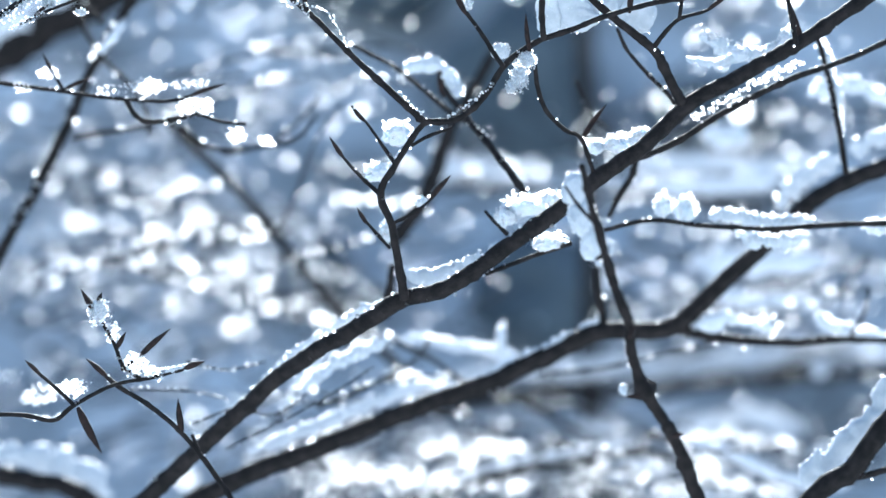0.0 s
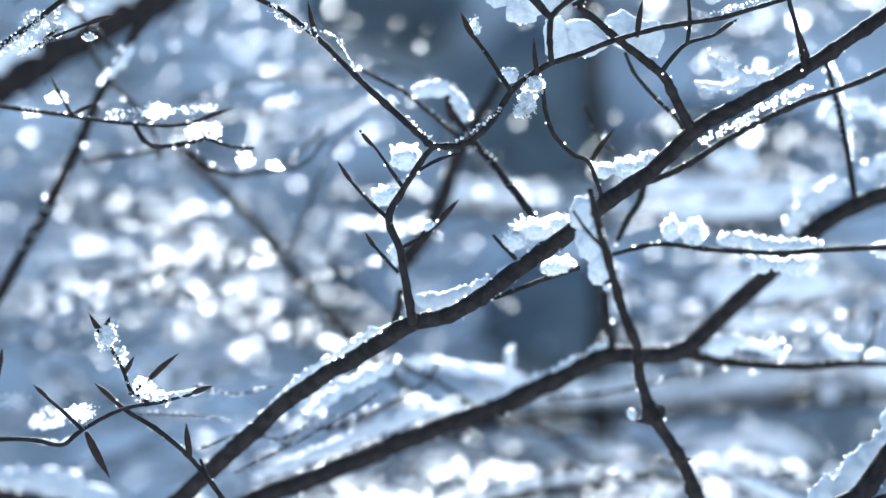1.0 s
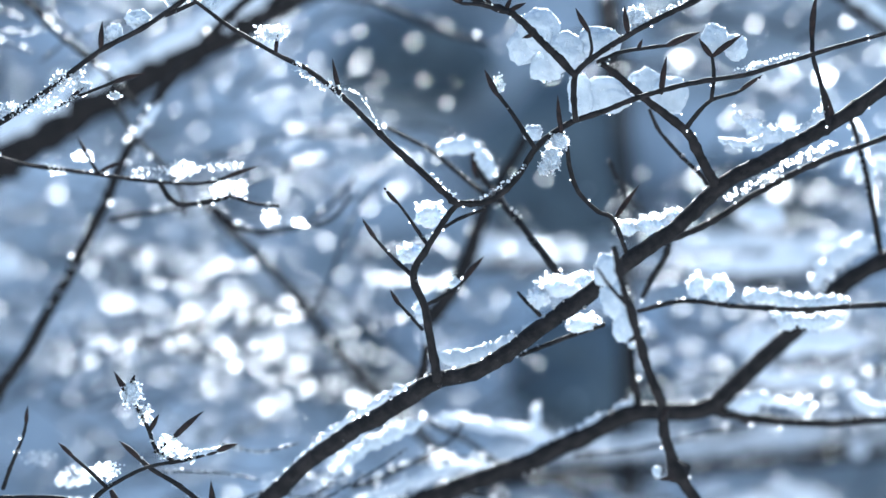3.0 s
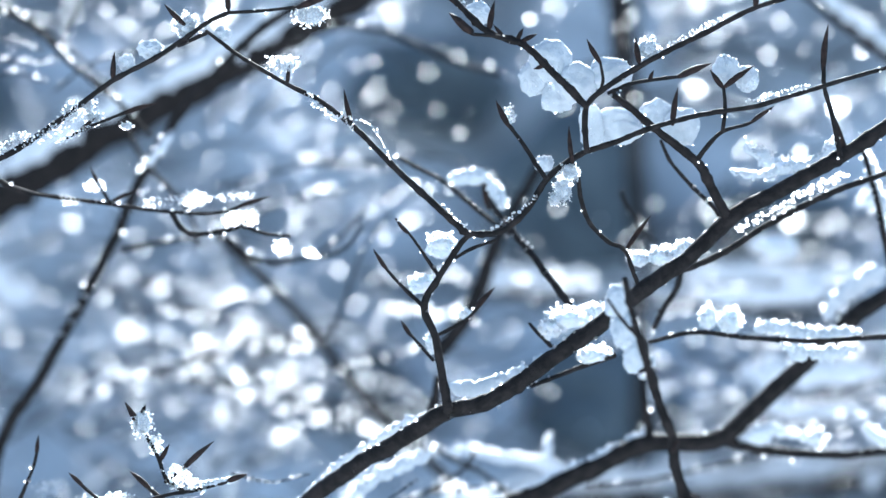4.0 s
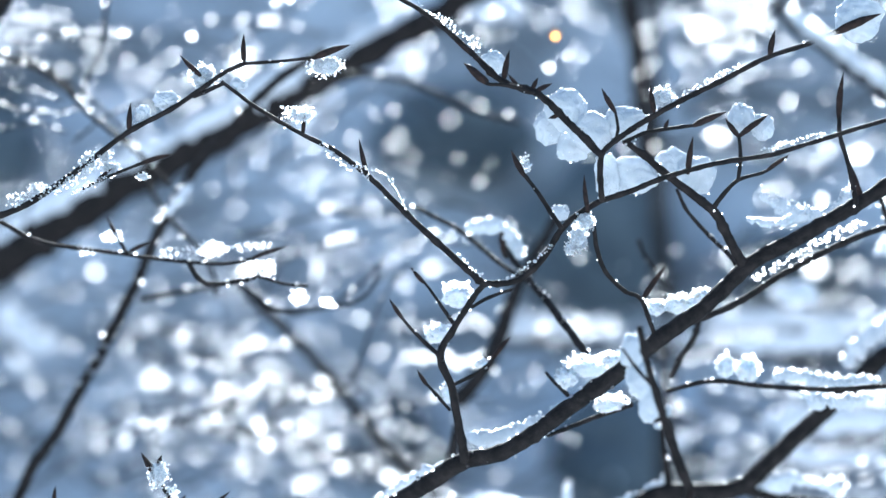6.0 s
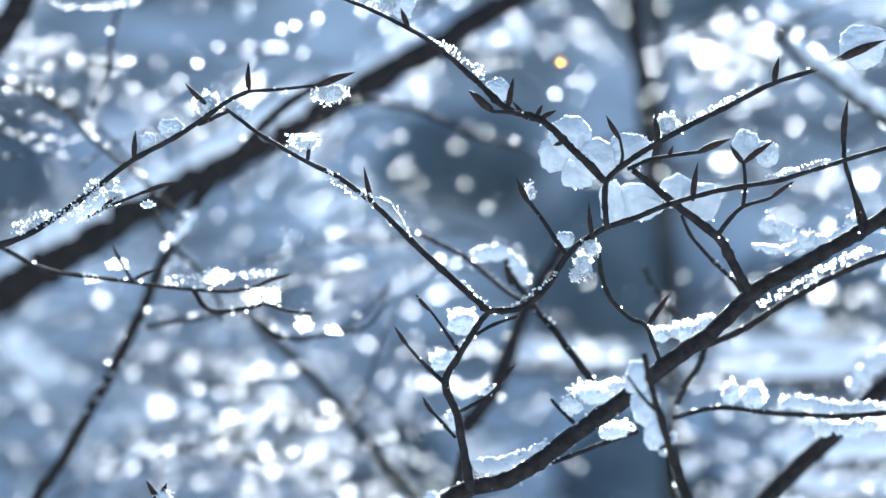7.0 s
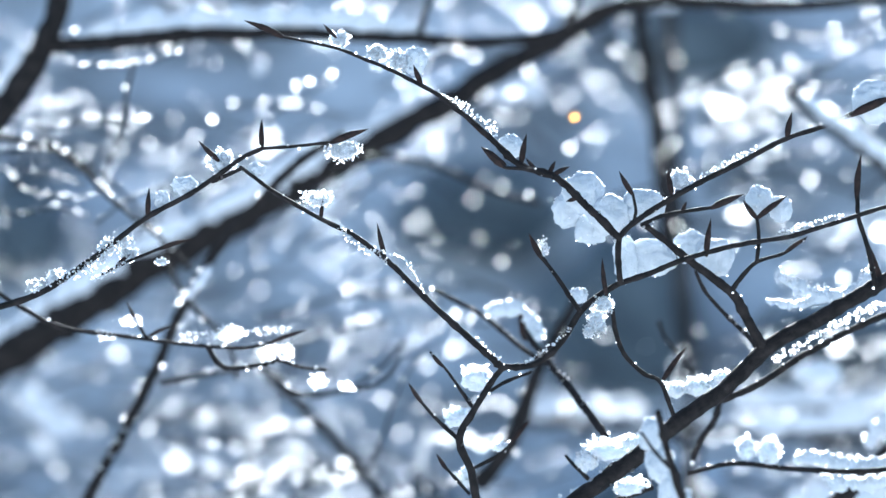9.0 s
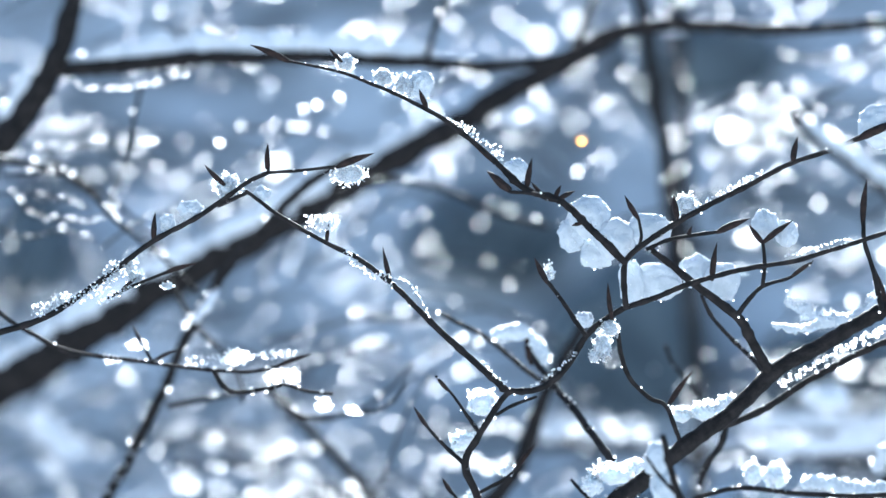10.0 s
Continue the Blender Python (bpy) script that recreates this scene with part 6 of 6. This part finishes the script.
# ---- trees, dark gap fillers and laden twigs on the slope behind ----
def tree(points, r0, r1, label, limbs=()):
    """A far trunk with its side limbs."""
    t = thing("tree", label, "tree", "trees on the slope")
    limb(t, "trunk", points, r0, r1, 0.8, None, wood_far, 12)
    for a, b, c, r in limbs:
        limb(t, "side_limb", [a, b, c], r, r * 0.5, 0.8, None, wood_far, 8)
    return t


def gap_filler(at, rx, ry, rz):
    """A rounded dark shape with broken faces, added to stand in for a shaded gap."""
    bm = bmesh.new()
    bmesh.ops.create_icosphere(bm, subdivisions=4, radius=1)
    for v in bm.verts:
        n = v.co.normalized()
        k = 1 + 0.35 * noise.noise(n * 1.3 + Vector(at)) + 0.10 * noise.noise(n * 4 + Vector(at))
        v.co = Vector(at) + Vector((n.x * rx, n.y * ry, n.z * rz)) * k
    return tagged(new("gap_filler", mesh_of("gap_filler", bm, [rock])), "dark stone shape added to stand in for a shaded gap on the slope", "rock", "boulders on the slope")


tree([(0.345, 3.6, -0.05), (0.335, 3.6, 1.4), (0.315, 3.6, 1.95), (0.28, 3.6, 3.0)], 0.018, 0.012, "slim dark tree stem on the slope",
     [((0.31, 3.6, 1.9), (0.25, 3.55, 2.05), (0.16, 3.5, 2.15), 0.008)])
# Set along view rays where the background has dark, shaded gaps.
gap_filler((0.4565, 6.980, 1.7328), 0.26, 0.25, 0.26)
gap_filler((-0.0087, 7.400, 2.1105), 0.26, 0.25, 0.15)
gap_filler((0.4923, 6.280, 1.1580), 0.21, 0.25, 0.15)
gap_filler((0.7741, 8.260, 2.7621), 0.29, 0.25, 0.16)
gap_filler((-1.4732, 7.340, 2.0604), 0.13, 0.25, 0.20)
gap_filler((-0.1656, 6.360, 1.2150), 0.10, 0.25, 0.08)
gap_filler((1.0489, 6.920, 1.6775), 0.21, 0.25, 0.10)
HOLES = [(0.048, 0.060, 0.042, 0.030), (0.068, 0.020, 0.037, 0.032), (0.001, 0.070, 0.033, 0.019), (0.077, -0.071, 0.032, 0.022), (0.096, 0.144, 0.030, 0.015), (-0.201, 0.064, 0.015, 0.022), (-0.109, 0.126, 0.057, 0.017), (0.132, 0.030, 0.032, 0.015)]
THICK = [(-0.097, -0.053, 0.064, 0.037), (-0.097, -0.059, 0.079, 0.040), (0.057, -0.144, 0.149, 0.022), (0.169, -0.066, 0.055, 0.027)]
rng = random.Random(7)
made = 0
while made < 270:
    u, v, d = rng.uniform(-0.25, 0.25), rng.uniform(-0.18, 0.20), 1 / rng.uniform(0.25, 0.44)
    if any(((u - a) / b) ** 2 + ((v - c) / e) ** 2 < 1.3 for a, c, b, e in HOLES):
        continue
    if rng.random() > 0.25 + 0.75 * any(((u - a) / b) ** 2 + ((v - c) / e) ** 2 < 1 for a, c, b, e in THICK):
        continue
    made += 1
    mid = Vector((u * d, d, 1.6 + v * d))
    span, slope = rng.uniform(0.05, 0.13) * d / 2.5, rng.gauss(0.1, 0.25)
    way = Vector((math.cos(slope), rng.uniform(-0.3, 0.3), math.sin(slope)))
    pts = [mid + way * span * k + Vector((0, 0, rng.uniform(-0.02, 0.02) - 0.02 * k * k)) for k in (-1, -0.4, 0.3, 1)]
    t = thing("laden_twig", "dark twig bent under wet snow, blurred by distance", "twig", "laden twigs behind")
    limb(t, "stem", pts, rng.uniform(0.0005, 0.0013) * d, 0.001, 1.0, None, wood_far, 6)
    verts, faces, slots = [], [], []
    run = spline(pts, 0.01)
    for _ in range(rng.randint(0, 1)):
        p, r = rng.choice(run), rng.uniform(0.0012, 0.004) * d
        add_grains(verts, faces, slots, [p + Vector((0, 0, r * 0.7))], r, r * 1.1)
        if rng.random() < 0.8:
            slots[-len(ICO_F):] = [0] * len(ICO_F)
    for _ in range(rng.randint(8, 16)):
        p = rng.choice(run) + Vector((0, rng.uniform(-0.1, 0.1), rng.gauss(0.0, 0.022)))
        r = (0.0003 + 0.0006 * rng.random() ** 1.6) * d
        add_grains(verts, faces, slots, [p], r, r, True)
    ob = new("snow_lumps", raw_mesh("snow_lumps", verts, faces, [snow_bank, bead_ice], slots))
    tagged(ob, "lumps and glassy beads of melting snow on a twig", "snow", kind="stuff")

# snow-laden brush on the slope, too thick to tell its twigs apart
def on_slope(u, v):
    d = 4.0
    while 1.6 + v * d > ground_height(u * d, d) and d < 11:
        d += 0.1
    return d


verts, faces, slots = [], [], []
made = 0
while made < 210:
    u, v = rng.uniform(-0.27, 0.27), rng.uniform(-0.19, 0.21)
    if any(((u - a) / b) ** 2 + ((v - c) / e) ** 2 < 1.2 for a, c, b, e in HOLES):
        continue
    if rng.random() > 0.3 + 0.7 * any(((u - a) / b) ** 2 + ((v - c) / e) ** 2 < 1 for a, c, b, e in THICK):
        continue
    made += 1
    d = on_slope(u, v) - rng.uniform(0.2, 1.6)
    mid, lean = Vector((u * d, d, 1.6 + v * d)), rng.gauss(0.1, 0.3)
    for _ in range(rng.randint(3, 7)):
        k, r = rng.gauss(0, 0.13), rng.uniform(0.003, 0.017)
        add_grains(verts, faces, slots, [mid + Vector((k * math.cos(lean), rng.gauss(0, 0.05), k * math.sin(lean) + rng.gauss(0, 0.02)))], r * 0.8, r)
        if r > 0.0075 and rng.random() < 0.35:
            slots[-len(ICO_F):] = [0] * len(ICO_F)
    for _ in range(rng.randint(0, 2)):
        a = mid + Vector((rng.gauss(0, 0.1), 0.02, rng.gauss(0, 0.05)))
        way = Vector((math.cos(lean + rng.gauss(0, 0.5)), 0, math.sin(lean + rng.gauss(0, 0.5)))) * rng.uniform(0.08, 0.3)
        p, f = tube(spline([a - way, a + Vector((0, 0, 0.02)), a + way], 0.05), [rng.uniform(0.0015, 0.004)] * 40, 5)
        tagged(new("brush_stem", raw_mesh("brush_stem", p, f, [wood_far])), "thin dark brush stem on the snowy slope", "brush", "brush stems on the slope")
tagged(new("brush_snow", raw_mesh("brush_snow", verts, faces, [snow_bank, bead_ice], slots)), "melting snow lumps caught in thick brush", "snow", kind="stuff")
